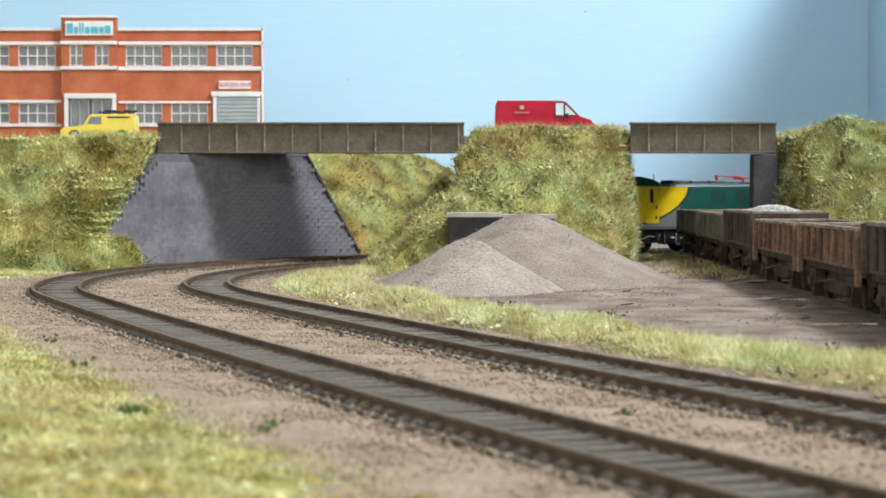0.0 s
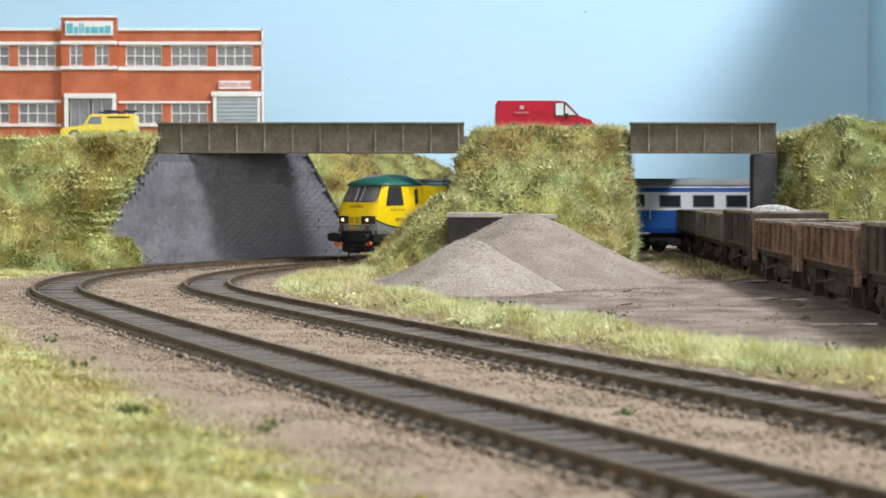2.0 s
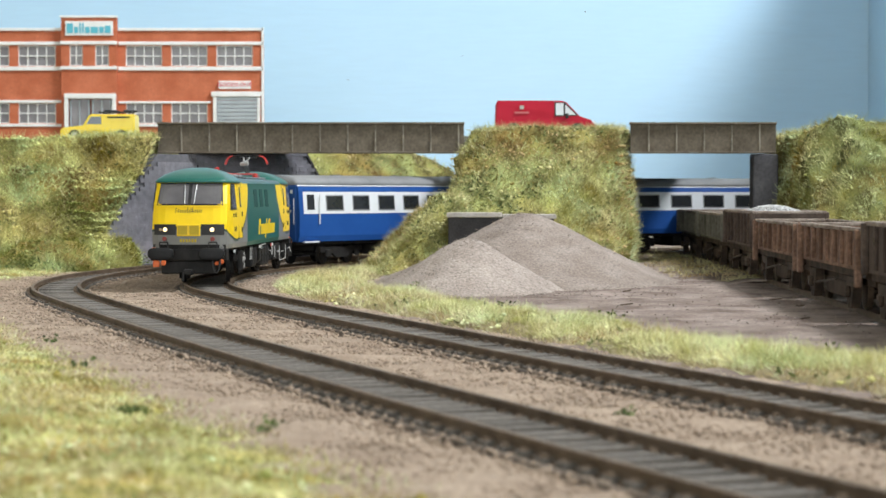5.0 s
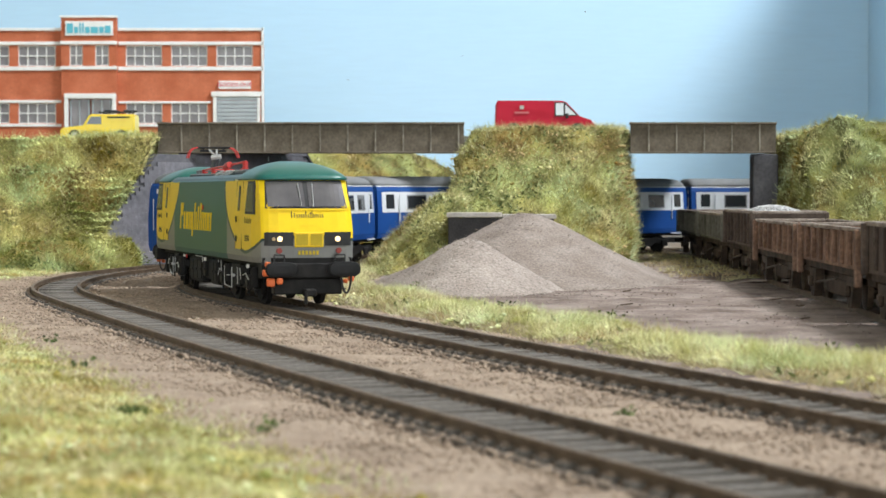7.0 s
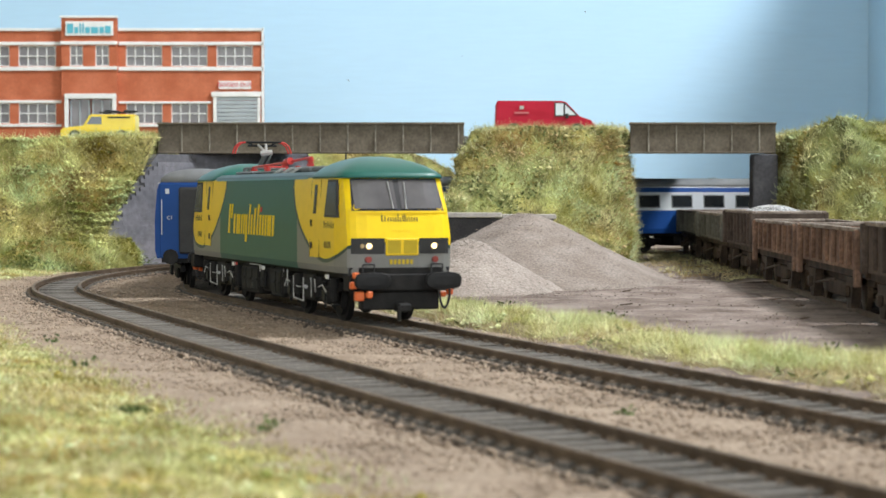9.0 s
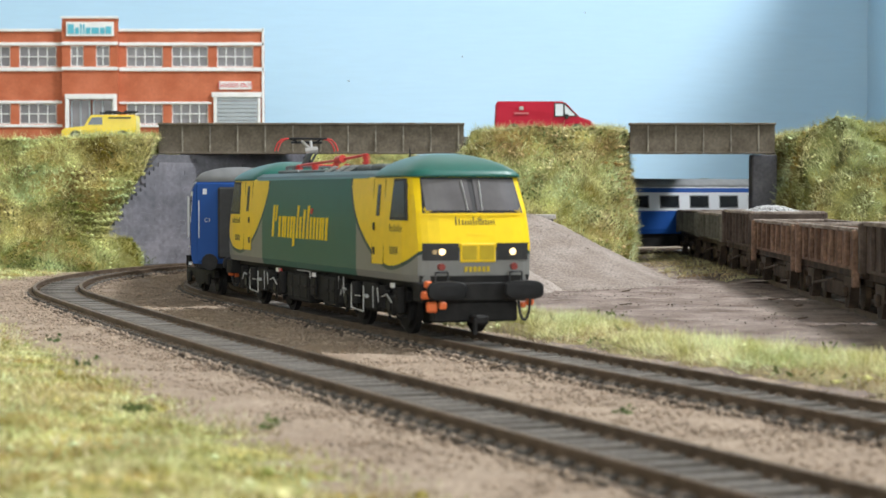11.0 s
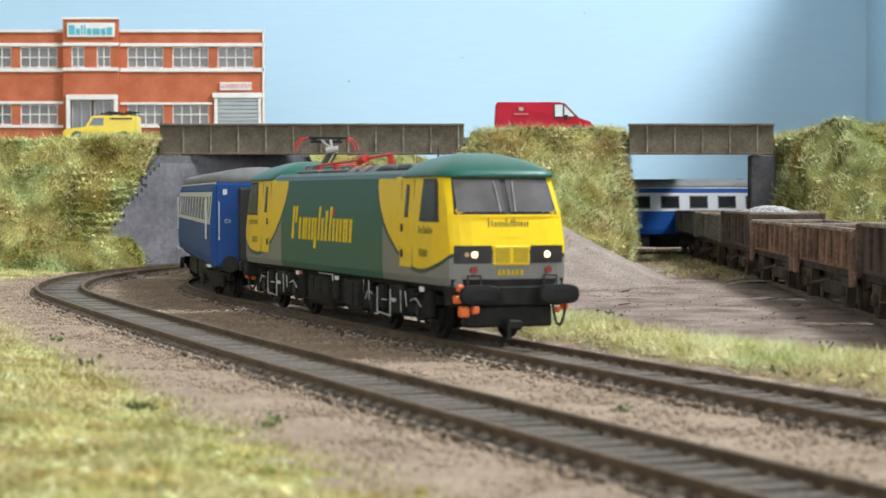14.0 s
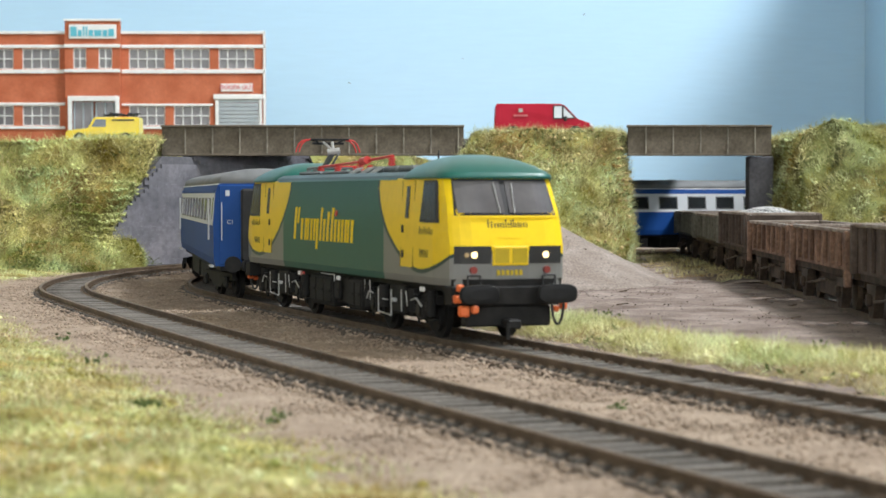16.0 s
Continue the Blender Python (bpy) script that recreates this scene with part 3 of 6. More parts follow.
def yard_litter():
    """Crumbs of stone and short bits of stick dropped on the yard."""
    rng = np.random.default_rng(61)
    p = np.stack([rng.uniform(0.03, 0.15, 700), rng.uniform(0.56, 0.97, 700), np.full(700, LOW + 0.0014)], 1)
    pebbles("yard_stones", CHIPBROWN, p[:450], rng.uniform(0.0002, 0.0006, 450), "loose grey-brown stones on the yard", "gravel", 62)
    pebbles("yard_crumbs", EARTH, p[450:], rng.uniform(0.0002, 0.0005, 250), "dark crumbs of earth on the yard", "gravel", 63)
    for k in range(6):
        x, y, a, n = rng.uniform(0.06, 0.145), rng.uniform(0.62, 0.92), rng.uniform(-0.6, 0.6), rng.uniform(0.0012, 0.0028)
        dx, dy = math.cos(a) * n, math.sin(a) * n
        st = rod(bmesh.new(), (-dx, -dy, 0), (dx, dy, 0.0004), 0.00025, 5)
        me = bpy.data.meshes.new("twig")
        st.to_mesh(me)
        st.free()
        me.materials.append(FRAMEWOOD)
        ob = new("twig", me)
        ob.matrix_basis = pose(x, y, LOW + 0.0017)
        tagged(ob, "thin dry brown twig lying on the yard", "twig", "twigs on the yard")


FRAMEWOOD = mat("twig_bark", (0.07, 0.05, 0.035), (0.15, 0.11, 0.08), 300, 0.9, bump=0.3, relief=0.0)
yard_litter()


def siding_bed():
    V, Fs = [], []
    n, m = 70, 16
    for i in range(n + 1):
        d = 0.93 + 0.49 * i / n
        for j in range(m + 1):
            u = 2 * j / m - 1
            reach = 0.030 + wob(d, u > 0, 9, 14, 0.010) + (0.020 if d > 0.98 and u < 0 else 0.0)
            x = 0.1285 + 0.031 * d + u * reach
            V.append((x, d, LOW + 0.0004 + 0.0022 * (1 - u ** 4) + wob(x, d, 3, 110, 0.0006)))
    for i in range(n):
        for j in range(m):
            a = i * (m + 1) + j
            Fs.append((a, a + 1, a + m + 2, a + m + 1))
    return tagged(from_arrays("siding_bed", V, Fs, EARTH, True), "dark earth under the siding, with the wagons' shade put into its colour", kind="structure")


earth = siding_bed()


def siding():
    line = tagged(new("siding_track"), "straight siding of dark rails under the wagons", kind="structure")
    for e in (-1, 1):
        bm = bmesh.new()
        vs = []
        for d in (0.30, 1.42):
            x = 0.1285 + 0.031 * d + e * GAUGE / 2
            vs.append([bm.verts.new((x + o, d, z)) for o, z in ((-0.0012, -0.0032), (-0.0005, -0.002), (-0.0006, 0), (0.0006, 0), (0.0005, -0.002), (0.0012, -0.0032))])
        for j in range(6):
            bm.faces.new((vs[0][j], vs[0][(j + 1) % 6], vs[1][(j + 1) % 6], vs[1][j]))
        part("rail", bm, RAIL, line)
    bm = box(bmesh.new(), -0.0125, 0.0125, -0.0019, 0.0019, -0.0012, 0.0003, 0.0003)
    me = bpy.data.meshes.new("sleeper")
    bm.to_mesh(me), bm.free()
    me.materials.append(SLEEPER)
    for i in range(110):
        d = 0.42 + 0.0085 * i
        o = new("sleeper", me)
        o.parent = line
        o.matrix_basis = pose(0.1285 + 0.031 * d, d, -0.0026, 0, 0, -1.8)


siding()


# ---- factory ----
def lettering(name, words, size, material, parent, m):
    cu = bpy.data.curves.new(name, "FONT")
    cu.body, cu.size, cu.extrude, cu.align_x, cu.align_y = words, size, 0.0002, "CENTER", "CENTER"
    tmp = bpy.data.objects.new(name, cu)
    scene.collection.objects.link(tmp)
    me = bpy.data.meshes.new_from_object(tmp.evaluated_get(bpy.context.evaluated_depsgraph_get()))
    bpy.data.objects.remove(tmp)
    me.materials.clear()
    me.materials.append(material)
    ob = new(name, me)
    ob.parent = parent
    ob.matrix_basis = m
    return ob


def factory():
    Y = 1.72
    X = lambda p: (p - 784) / 3650 * Y
    Z = lambda q: 0.0385 + (342.8 - q) / 3650 * Y
    f = tagged(new("factory"), "two-storey red brick factory with white bands and many-paned windows", "factory")
    # front wall with its openings cut through
    ups = [(-50, 18), (34, 100), (224, 288), (304, 368), (384, 448)]
    ups = [(-210, -144), (-130, -66)] + ups
    xs0, xs1 = -260, 466

    def storey(name, top, bot, holes, h0, h1):
        bm = bmesh.new()
        box(bm, X(xs0), X(xs1), Y, Y + 0.006, Z(h0), Z(top))
        box(bm, X(xs0), X(xs1), Y, Y + 0.006, Z(bot), Z(h1))
        edge = xs0
        for a, b in sorted(holes):
            box(bm, X(edge), X(a), Y, Y + 0.006, Z(h1), Z(h0))
            edge = b
        box(bm, X(edge), X(xs1), Y, Y + 0.006, Z(h1), Z(h0))
        part(name, bm, REDBRICK, f)
    mid = [(127, 150), (172, 196)]
    storey("upper_wall", 55, 150, ups, 82, 118)
    low = [h for h in ups if h[0] != 384]
    storey("lower_wall", 150, 262, low + [(384, 456)], 183, 219)
    # the projecting centre bay
    bm = bmesh.new()
    box(bm, X(112), X(210), Y - 0.006, Y - 0.0003, Z(82), Z(33))
    box(bm, X(112), X(210), Y - 0.006, Y - 0.0003, Z(168), Z(118))
    for a, b in ((112, 127), (150, 172), (196, 210)):
        box(bm, X(a), X(b), Y - 0.006, Y - 0.0003, Z(118), Z(82))
    for a, b in ((112, 121), (203, 210)):
        box(bm, X(a), X(b), Y - 0.006, Y - 0.0003, Z(262), Z(168))
    part("centre_bay", bm, REDBRICK, f)
    part("side_wall", box(bmesh.new(), X(462) - 0.006, X(462), Y + 0.0065, Y + 0.033, Z(262), Z(57)), REDBRICK, f)
    part("roof", box(bmesh.new(), X(xs0), X(462) - 0.0065, Y + 0.0065, Y + 0.033, Z(66), Z(62)), ROADTOP, f, "flat grey roof")
    part("backing", box(bmesh.new(), X(xs0), X(462) - 0.0065, Y + 0.026, Y + 0.028, Z(262), Z(67)), PANE, f)

    def band(a, b, q0, q1, proud=0.0016, y=Y):
        part("band", box(bmesh.new(), X(a), X(b), y - proud, y - 0.0002, Z(q1), Z(q0), 0.0003), WHITE, f, "white painted band")
    for a, b in ((xs0, 111), (211, 468)):
        band(a, b, 75, 81), band(a, b, 119, 126)
        band(a, b, 51, 56)
    band(xs0, 111, 178, 183), band(xs0, 111, 220, 225), band(211, 374, 180, 184), band(211, 374, 220, 225)
    band(111, 211, 75, 81, y=Y - 0.006), band(111, 211, 119, 125, y=Y - 0.006), band(110, 212, 30, 34, y=Y - 0.006)
    band(463.5, 467.5, 50, 262)

    def window(a, b, q0, q1, cols, rows, y=Y):
        w = new("window")
        w.parent = f
        w.matrix_basis = pose(0, 0, 0)
        x0, x1, z0, z1, t = X(a), X(b), Z(q1), Z(q0), 0.0007
        bm = bmesh.new()
        for c in range(cols + 1):
            xc = x0 + (x1 - x0) * c / cols
            e = t if c in (0, cols) else t * 0.55
            box(bm, max(x0, xc - e), min(x1, xc + e), y + 0.0008, y + 0.0022, z0, z1)
        for r in range(rows + 1):
            zc = z0 + (z1 - z0) * r / rows
            e = t if r in (0, rows) else t * 0.55
            box(bm, x0, x1, y + 0.0006, y + 0.0020, max(z0, zc - e), min(z1, zc + e))
        part("window_frame", bm, WHITE, w)
        for c in range(cols):
            for r in range(rows):
                part("pane", box(bmesh.new(), x0 + (x1 - x0) * c / cols, x0 + (x1 - x0) * (c + 1) / cols - 0.0001, y + 0.0026, y + 0.0030,
                                 z0 + (z1 - z0) * r / rows, z0 + (z1 - z0) * (r + 1) / rows - 0.0001), PANE, w)
    for a, b in ups:
        window(a, b, 82, 118, 4, 2)
    for a, b in low:
        window(a, b, 183, 219, 4, 2)
    for a, b in mid:
        window(a, b, 82, 118, 2, 2, Y - 0.006)
    # entrance
    bm = bmesh.new()
    box(bm, X(118), X(209), Y - 0.009, Y - 0.0065, Z(176), Z(167), 0.0003)
    box(bm, X(118), X(125), Y - 0.009, Y - 0.0065, Z(262), Z(176), 0.0003)
    box(bm, X(202), X(209), Y - 0.009, Y - 0.0065, Z(262), Z(176), 0.0003)
    part("door_surround", bm, WHITE, f, "white entrance surround")
    for a, b in ((126, 162), (165, 201)):
        part("door_glass", box(bmesh.new(), X(a), X(b), Y - 0.004, Y - 0.0035, Z(262), Z(177)), PANE, f)
        bm = bmesh.new()
        for q in (a + 2, (a + b) / 2, b - 2):
            box(bm, X(q - 1.2), X(q + 1.2), Y - 0.0052, Y - 0.0042, Z(262), Z(179))
        part("door_frame", bm, SHUTTER, f)
    # goods door with its rolling shutter and sign
    for i in range(13):
        part("shutter_slat", box(bmesh.new(), X(384), X(456), Y - 0.0017, Y - 0.0003, Z(172 + 7 * i + 6.4), Z(172 + 7 * i), 0.0004), SHUTTER, f)
    bm = bmesh.new()
    box(bm, X(375), X(463), Y - 0.0028, Y - 0.0003, Z(172), Z(163), 0.0003)
    box(bm, X(378), X(384), Y - 0.0022, Y - 0.0003, Z(262), Z(172.5), 0.0003)
    box(bm, X(456), X(461), Y - 0.0022, Y - 0.0003, Z(262), Z(172.5), 0.0003)
    part("goods_door_surround", bm, WHITE, f, "white goods door surround")
    sg = part("goods_sign", box(bmesh.new(), X(388), X(445), Y - 0.0014, Y - 0.0003, Z(158), Z(144), 0.0001), WHITE, f, "white sign with red lettering")
    lettering("sign_text", "GOODS OUT", 0.0048, REDINK, sg, pose(X(416.5), Y - 0.0016, Z(151), 90, 0, 0))
    ns = part("name_sign", box(bmesh.new(), X(120), X(204), Y - 0.0078, Y - 0.0063, Z(65), Z(40), 0.0001), WHITE, f, "white name board with a pale blue word as bars")
    bm = bmesh.new()
    for a, b, q in ((123, 134, 44), (136, 143, 50), (145, 148, 44), (150, 153, 44), (155, 163, 50), (165, 178, 50), (180, 188, 50), (190, 200, 48)):
        box(bm, X(a), X(b), Y - 0.0082, Y - 0.0079, Z(61), Z(q))
    part("sign_bars", bm, CYAN, ns)


factory()

# ---- road vehicles ----
REDVAN = mat("red_van_paint", (0.42, 0.006, 0.025), (0.47, 0.010, 0.035), 80, 0.5, bump=0.05, relief=0.0, spec=0.2)
YELLOWCAR = mat("yellow_car_paint", (0.80, 0.60, 0.01), (0.85, 0.66, 0.02), 80, 0.4, bump=0.05, relief=0.0, coat=0.3)
TYRE = mat("tyre", (0.02, 0.02, 0.02), (0.035, 0.035, 0.035), 200, 0.8, bump=0.2, relief=0.0)
CARGLASS = mat("car_glass", (0.10, 0.12, 0.14), (0.16, 0.18, 0.20), 50, 0.1, bump=0.05, relief=0.0)
PALEGLASS = mat("pale_car_glass", (0.50, 0.55, 0.58), (0.60, 0.64, 0.66), 50, 0.1, bump=0.05, relief=0.0)
BLACKTRIM = mat("black_trim", (0.018, 0.018, 0.019), (0.03, 0.03, 0.031), 200, 0.55, bump=0.2, relief=0.0)
DULLPINK = mat("faded_red_print", (0.50, 0.12, 0.13), (0.56, 0.16, 0.17), 80, 0.6, bump=0.1, relief=0.0)
STEEL = mat("bare_steel", (0.45, 0.45, 0.45), (0.58, 0.58, 0.57), 200, 0.4, 0.6, bump=0.2, relief=0.0)


def shell(outline, half, inset=0.0012, bevel=0.0006):
    """A vehicle body: a side outline with a rounded edge all along."""
    bm = prism(bmesh.new(), outline, -half, half)
    edges = [e for e in bm.edges if abs(e.verts[0].co.y - e.verts[1].co.y) < 1e-6]
    bmesh.ops.bevel(bm, geom=edges, offset=bevel, segments=2, affect="EDGES")
    for v in bm.verts:
        top = max(0.0, (v.co.z - 0.010) / 0.012)
        v.co.y *= 1 - 0.10 * min(1, top)
    return bm


def wheel(parent, x, y, r, w=0.0026):
    wl = part("wheel", rod(bmesh.new(), (x, y - w / 2, r), (x, y + w / 2, r), r, 20), TYRE, parent)
    s = 1 if y > 0 else -1
    part("hub", rod(bmesh.new(), (x, y + s * w * 0.5, r), (x, y + s * (w * 0.5 + 0.0004), r), r * 0.55, 14), STEEL, wl)


def van():
    v = tagged(new("delivery_van"), "glossy red delivery van standing on the road over the hill", "van")
    out = [(-0.0288, 0.0028), (-0.0294, 0.008), (-0.0288, 0.0205), (-0.0280, 0.0222), (0.0095, 0.0222), (0.0125, 0.0214), (0.0205, 0.0130), (0.0270, 0.0108), (0.0294, 0.0088), (0.0298, 0.0040), (0.0290, 0.0026)]
    body = part("body", shell(out, 0.0125), REDVAN, v)
    for s in (-1, 1):
        y = s * 0.01275
        def plate(name, pts, mt, d=0.0003):
            bm = bmesh.new()
            a = [bm.verts.new((x, y * (1 - 0.10 * min(1, max(0, (z - 0.010) / 0.012))) + s * d, z)) for x, z in pts]
            b = [bm.verts.new((q.co.x, q.co.y - s * 0.0008, q.co.z)) for q in a]
            bm.faces.new(a), bm.faces.new(b[::-1])
            for i in range(len(a)):
                bm.faces.new((a[i], b[i], b[(i + 1) % len(a)], a[(i + 1) % len(a)]))
            bmesh.ops.recalc_face_normals(bm, faces=bm.faces)
            part(name, bm, mt, body)
        plate("window_seal", [(0.0056, 0.0128), (0.0056, 0.0212), (0.0118, 0.0212), (0.0196, 0.0133)], BLACKTRIM, 0.00015)
        plate("cab_window", [(0.0063, 0.0136), (0.0063, 0.0206), (0.0108, 0.0206), (0.0108, 0.0136)], PALEGLASS)
        plate("quarter_window", [(0.0119, 0.0136), (0.0119, 0.0200), (0.0180, 0.0138)], PALEGLASS)
        plate("side_badge", [(-0.0150, 0.0170), (-0.0150, 0.0192), (-0.0126, 0.0192), (-0.0126, 0.0170)], COPING)
        plate("side_bar", [(-0.0180, 0.0145), (-0.0180, 0.0156), (-0.0095, 0.0156), (-0.0095, 0.0145)], DULLPINK)
        part("mirror", box(bmesh.new(), 0.0120, 0.0138, min(s * 0.0125, s * 0.0148), max(s * 0.0125, s * 0.0148), 0.0118, 0.0146, 0.0003), BLACKTRIM, body)
        for x in (-0.0185, 0.0190):
            wheel(v, x, s * 0.0112, 0.0045)
        part("headlight", box(bmesh.new(), 0.0262, 0.0294, min(s * 0.0085, s * 0.0122), max(s * 0.0085, s * 0.0122), 0.0070, 0.0100, 0.0005), PALEGLASS, body)
    part("bumper", box(bmesh.new(), 0.0268, 0.0304, -0.0118, 0.0118, 0.0028, 0.0052, 0.0006), BLACKTRIM, v)
    v.matrix_basis = pose(0.0603, 1.232, 0.0712)


def small_car():
    c = tagged(new("small_car"), "small bright yellow van-bodied car with a roof rack", "car")
    out = [(-0.0225, 0.0020), (-0.0228, 0.0070), (-0.0210, 0.0085), (-0.0090, 0.0098), (-0.0055, 0.0158), (-0.0040, 0.0166), (0.0215, 0.0166), (0.0224, 0.0158), (0.0228, 0.0040), (0.0220, 0.0020)]
    body = part("body", shell(out, 0.0095), YELLOWCAR, c)
    for s in (-1, 1):
        y = s * 0.0098
        bm = prism(bmesh.new(), [(-0.0066, 0.0106), (-0.0040, 0.0152), (0.0022, 0.0152), (0.0022, 0.0106)], min(y - 0.0014 * s, y - 0.0003 * s), max(y - 0.0014 * s, y - 0.0003 * s))
        part("side_window", bm, CARGLASS, body)
        bm = prism(bmesh.new(), [(0.0060, 0.0143), (0.0060, 0.0152), (0.0195, 0.0152), (0.0195, 0.0143)], min(y - 0.0014 * s, y - 0.0004 * s), max(y - 0.0014 * s, y - 0.0004 * s))
        part("side_bar", bm, BLACKTRIM, body)
        for x in (-0.014, 0.0145):
            wheel(c, x, s * 0.0085, 0.0036)
    rk = part("roof_rack", box(bmesh.new(), 0.000, 0.0200, -0.0075, 0.0075, 0.0178, 0.0183), BLACKTRIM, c)
    for x in (0.001, 0.007, 0.013, 0.019):
        for s in (-1, 1):
            part("rack_leg", rod(bmesh.new(), (x, s * 0.0072, 0.0164), (x, s * 0.0072, 0.0186), 0.0004), BLACKTRIM, rk)
    for i, x in enumerate((0.004, 0.0155)):
        part("rack_ladder", rod(bmesh.new(), (x, -0.006, 0.0189), (x + 0.006, 0.006, 0.0189), 0.0006), BLACKTRIM, rk)
    c.matrix_basis = pose(-0.2095, 1.262, 0.0700)


van()
small_car()

# ---- wagons on the siding ----
RUST = mat("rust_brown_wagon", (0.14, 0.080, 0.053), (0.33, 0.205, 0.142), 90, 0.85, bump=0.6, relief=0.0002, tight=0.14)
OLIVE = mat("olive_grey_wagon", (0.095, 0.092, 0.070), (0.20, 0.188, 0.152), 70, 0.85, bump=0.5, relief=0.0002)
UMBER = mat("dark_brown_wagon", (0.06, 0.042, 0.033), (0.135, 0.10, 0.08), 70, 0.85, bump=0.5, relief=0.0002)
WORN = mat("worn_rim", (0.20, 0.155, 0.125), (0.40, 0.335, 0.285), 130, 0.85, bump=0.5, relief=0.0001)
FRAME = mat("wagon_frame", (0.040, 0.028, 0.020), (0.105, 0.072, 0.050), 120, 0.85, bump=0.4, relief=0.0002)
LOAD = mat("wagon_load", (0.36, 0.36, 0.36), (0.62, 0.62, 0.61), 200, 0.95, bump=0.4, relief=0.0, island=0.35)


def wagon(d0, d1, top, paint, colour, load, seed):
    """An open wagon: ribbed sides, a rolled rim, two axles; its long way lies on local x."""
    L, W, z0 = (d1 - d0) - 0.008, 0.0160, 0.0150
    h = L / 2
    w = tagged(new("open_wagon"), f"{colour} ribbed open wagon with {load}", "wagon", "wagons on the siding")
    bm = bmesh.new()
    t = 0.0009
    box(bm, -h, h, -W, W, z0 - 0.0012, z0)
    box(bm, -h, h, -W, -W + t, z0, top), box(bm, -h, h, W - t, W, z0, top)
    box(bm, -h, -h + t, -W + t, W - t, z0, top), box(bm, h - t, h, -W + t, W - t, z0, top)
    part("body", bm, paint, w)
    bm = bmesh.new()
    box(bm, -h - 0.0007, h + 0.0007, -W - 0.0009, -W + 0.0011, top, top + 0.0014, 0.0003)
    box(bm, -h - 0.0007, h + 0.0007, W - 0.0011, W + 0.0009, top, top + 0.0014, 0.0003)
    box(bm, -h - 0.0007, -h + 0.0011, -W + 0.0012, W - 0.0012, top, top + 0.0014, 0.0003)
    box(bm, h - 0.0011, h + 0.0007, -W + 0.0012, W - 0.0012, top, top + 0.0014, 0.0003)
    part("rim", bm, WORN, w, "worn pale rim")
    for s in (-1, 1):
        for k in range(9):
            x = -h + 0.003 + (L - 0.006) * k / 8
            a, b = sorted((s * W, s * (W + 0.0013)))
            part("rib", box(bmesh.new(), x - 0.0009, x + 0.0009, a, b, z0, top, 0.0002), paint, w)
        for e in (-1, 1):
            # corner stanchions, reaching down past the floor
            a, b = sorted((s * (W - 0.0002), s * (W + 0.0019)))
            c, d = sorted((e * (h + 0.0006), e * (h - 0.0034)))
            part("corner_post", box(bmesh.new(), c, d, a, b, 0.0085 if paint is RUST else z0 - 0.0015, top + 0.0009, 0.0004), paint, w)
        a, b = sorted((s * (W - 0.004), s * (W - 0.0015)))
        part("solebar", box(bmesh.new(), -h, h, a, b, 0.0112, z0 - 0.0013, 0.0003), FRAME, w)
        for e in (-1, 1):
            x = e * h * 0.62
            a, b = sorted((s * (W - 0.0035), s * (W - 0.0005)))
            g = part("axle_guard", prism(bmesh.new(), [(x - 0.0085, 0.0111), (x - 0.0048, 0.0034), (x - 0.0030, 0.0008), (x + 0.0030, 0.0008), (x + 0.0048, 0.0034), (x + 0.0085, 0.0111)], a, b), FRAME, w)
            part("axle_box", box(bmesh.new(), x - 0.0022, x + 0.0022, a if s < 0 else b, (a if s < 0 else b) + s * 0.0016, 0.0045, 0.0082, 0.0004) if s > 0 else
                 box(bmesh.new(), x - 0.0022, x + 0.0022, a - 0.0016, a, 0.0045, 0.0082, 0.0004), FRAME, g)
            part("spring", box(bmesh.new(), x - 0.0065, x + 0.0065, a, b, 0.0090, 0.0104, 0.0003), FRAME, g)
            part("buffer", rod(bmesh.new(), (e * h, s * 0.0110, 0.0130), (e * (h + 0.0034), s * 0.0110, 0.0130), 0.0012, 8, 0.0021), FRAME, w)
        part("brake_lever", rod(bmesh.new(), (-h * 0.3, s * (W + 0.0006), 0.0095), (h * 0.45, s * (W + 0.0006), 0.0062), 0.0005, 5), FRAME, w)
    part("underframe", box(bmesh.new(), -h * 0.96, h * 0.96, -0.0110, 0.0110, 0.0085, 0.0136), FRAME, w)
    part("brake_gear", box(bmesh.new(), -h * 0.42, h * 0.42, -0.0125, 0.0125, 0.0030, 0.0084, 0.0004), FRAME, w)
    for e in (-1, 1):
        x = e * h * 0.62
        bm = bmesh.new()
        for s in (-1, 1):
            rod(bm, (x, s * 0.0086, 0.0064), (x, s * 0.0104, 0.0064), 0.0064, 20)
        rod(bm, (x, -0.0086, 0.0064), (x, 0.0086, 0.0064), 0.0009, 6)
        part("wheelset", bm, RAIL, w)
        part("coupling", box(bmesh.new(), min(e * h, e * (h + 0.0034)), max(e * h, e * (h + 0.0034)), -0.0022, 0.0022, 0.0068, 0.0092, 0.0004), BLACKTRIM, w)
    rng = np.random.default_rng(seed)
    full = "gravel" in load
    n = 1500 if full else 350
    x, y = rng.uniform(-h + 0.003, h - 0.003, n), rng.uniform(-W + 0.002, W - 0.002, n)
    peak = (0.0046 if full else -0.0008) * np.exp(-((x / (h * 0.5)) ** 2)) * (1 - (y / W) ** 2)
    z = top - 0.0012 + peak
    part("load_bed", box(bmesh.new(), -h + 0.001, h - 0.001, -W + 0.001, W - 0.001, top - 0.005, top - 0.0014), LOAD if full else FRAME, w)
    pebbles("load_stones", LOAD if full else FRAME, np.stack([x, y, z], 1), rng.uniform(0.0006, 0.0013, n), category="", seed=seed).parent = w
    mid = (d0 + d1) / 2
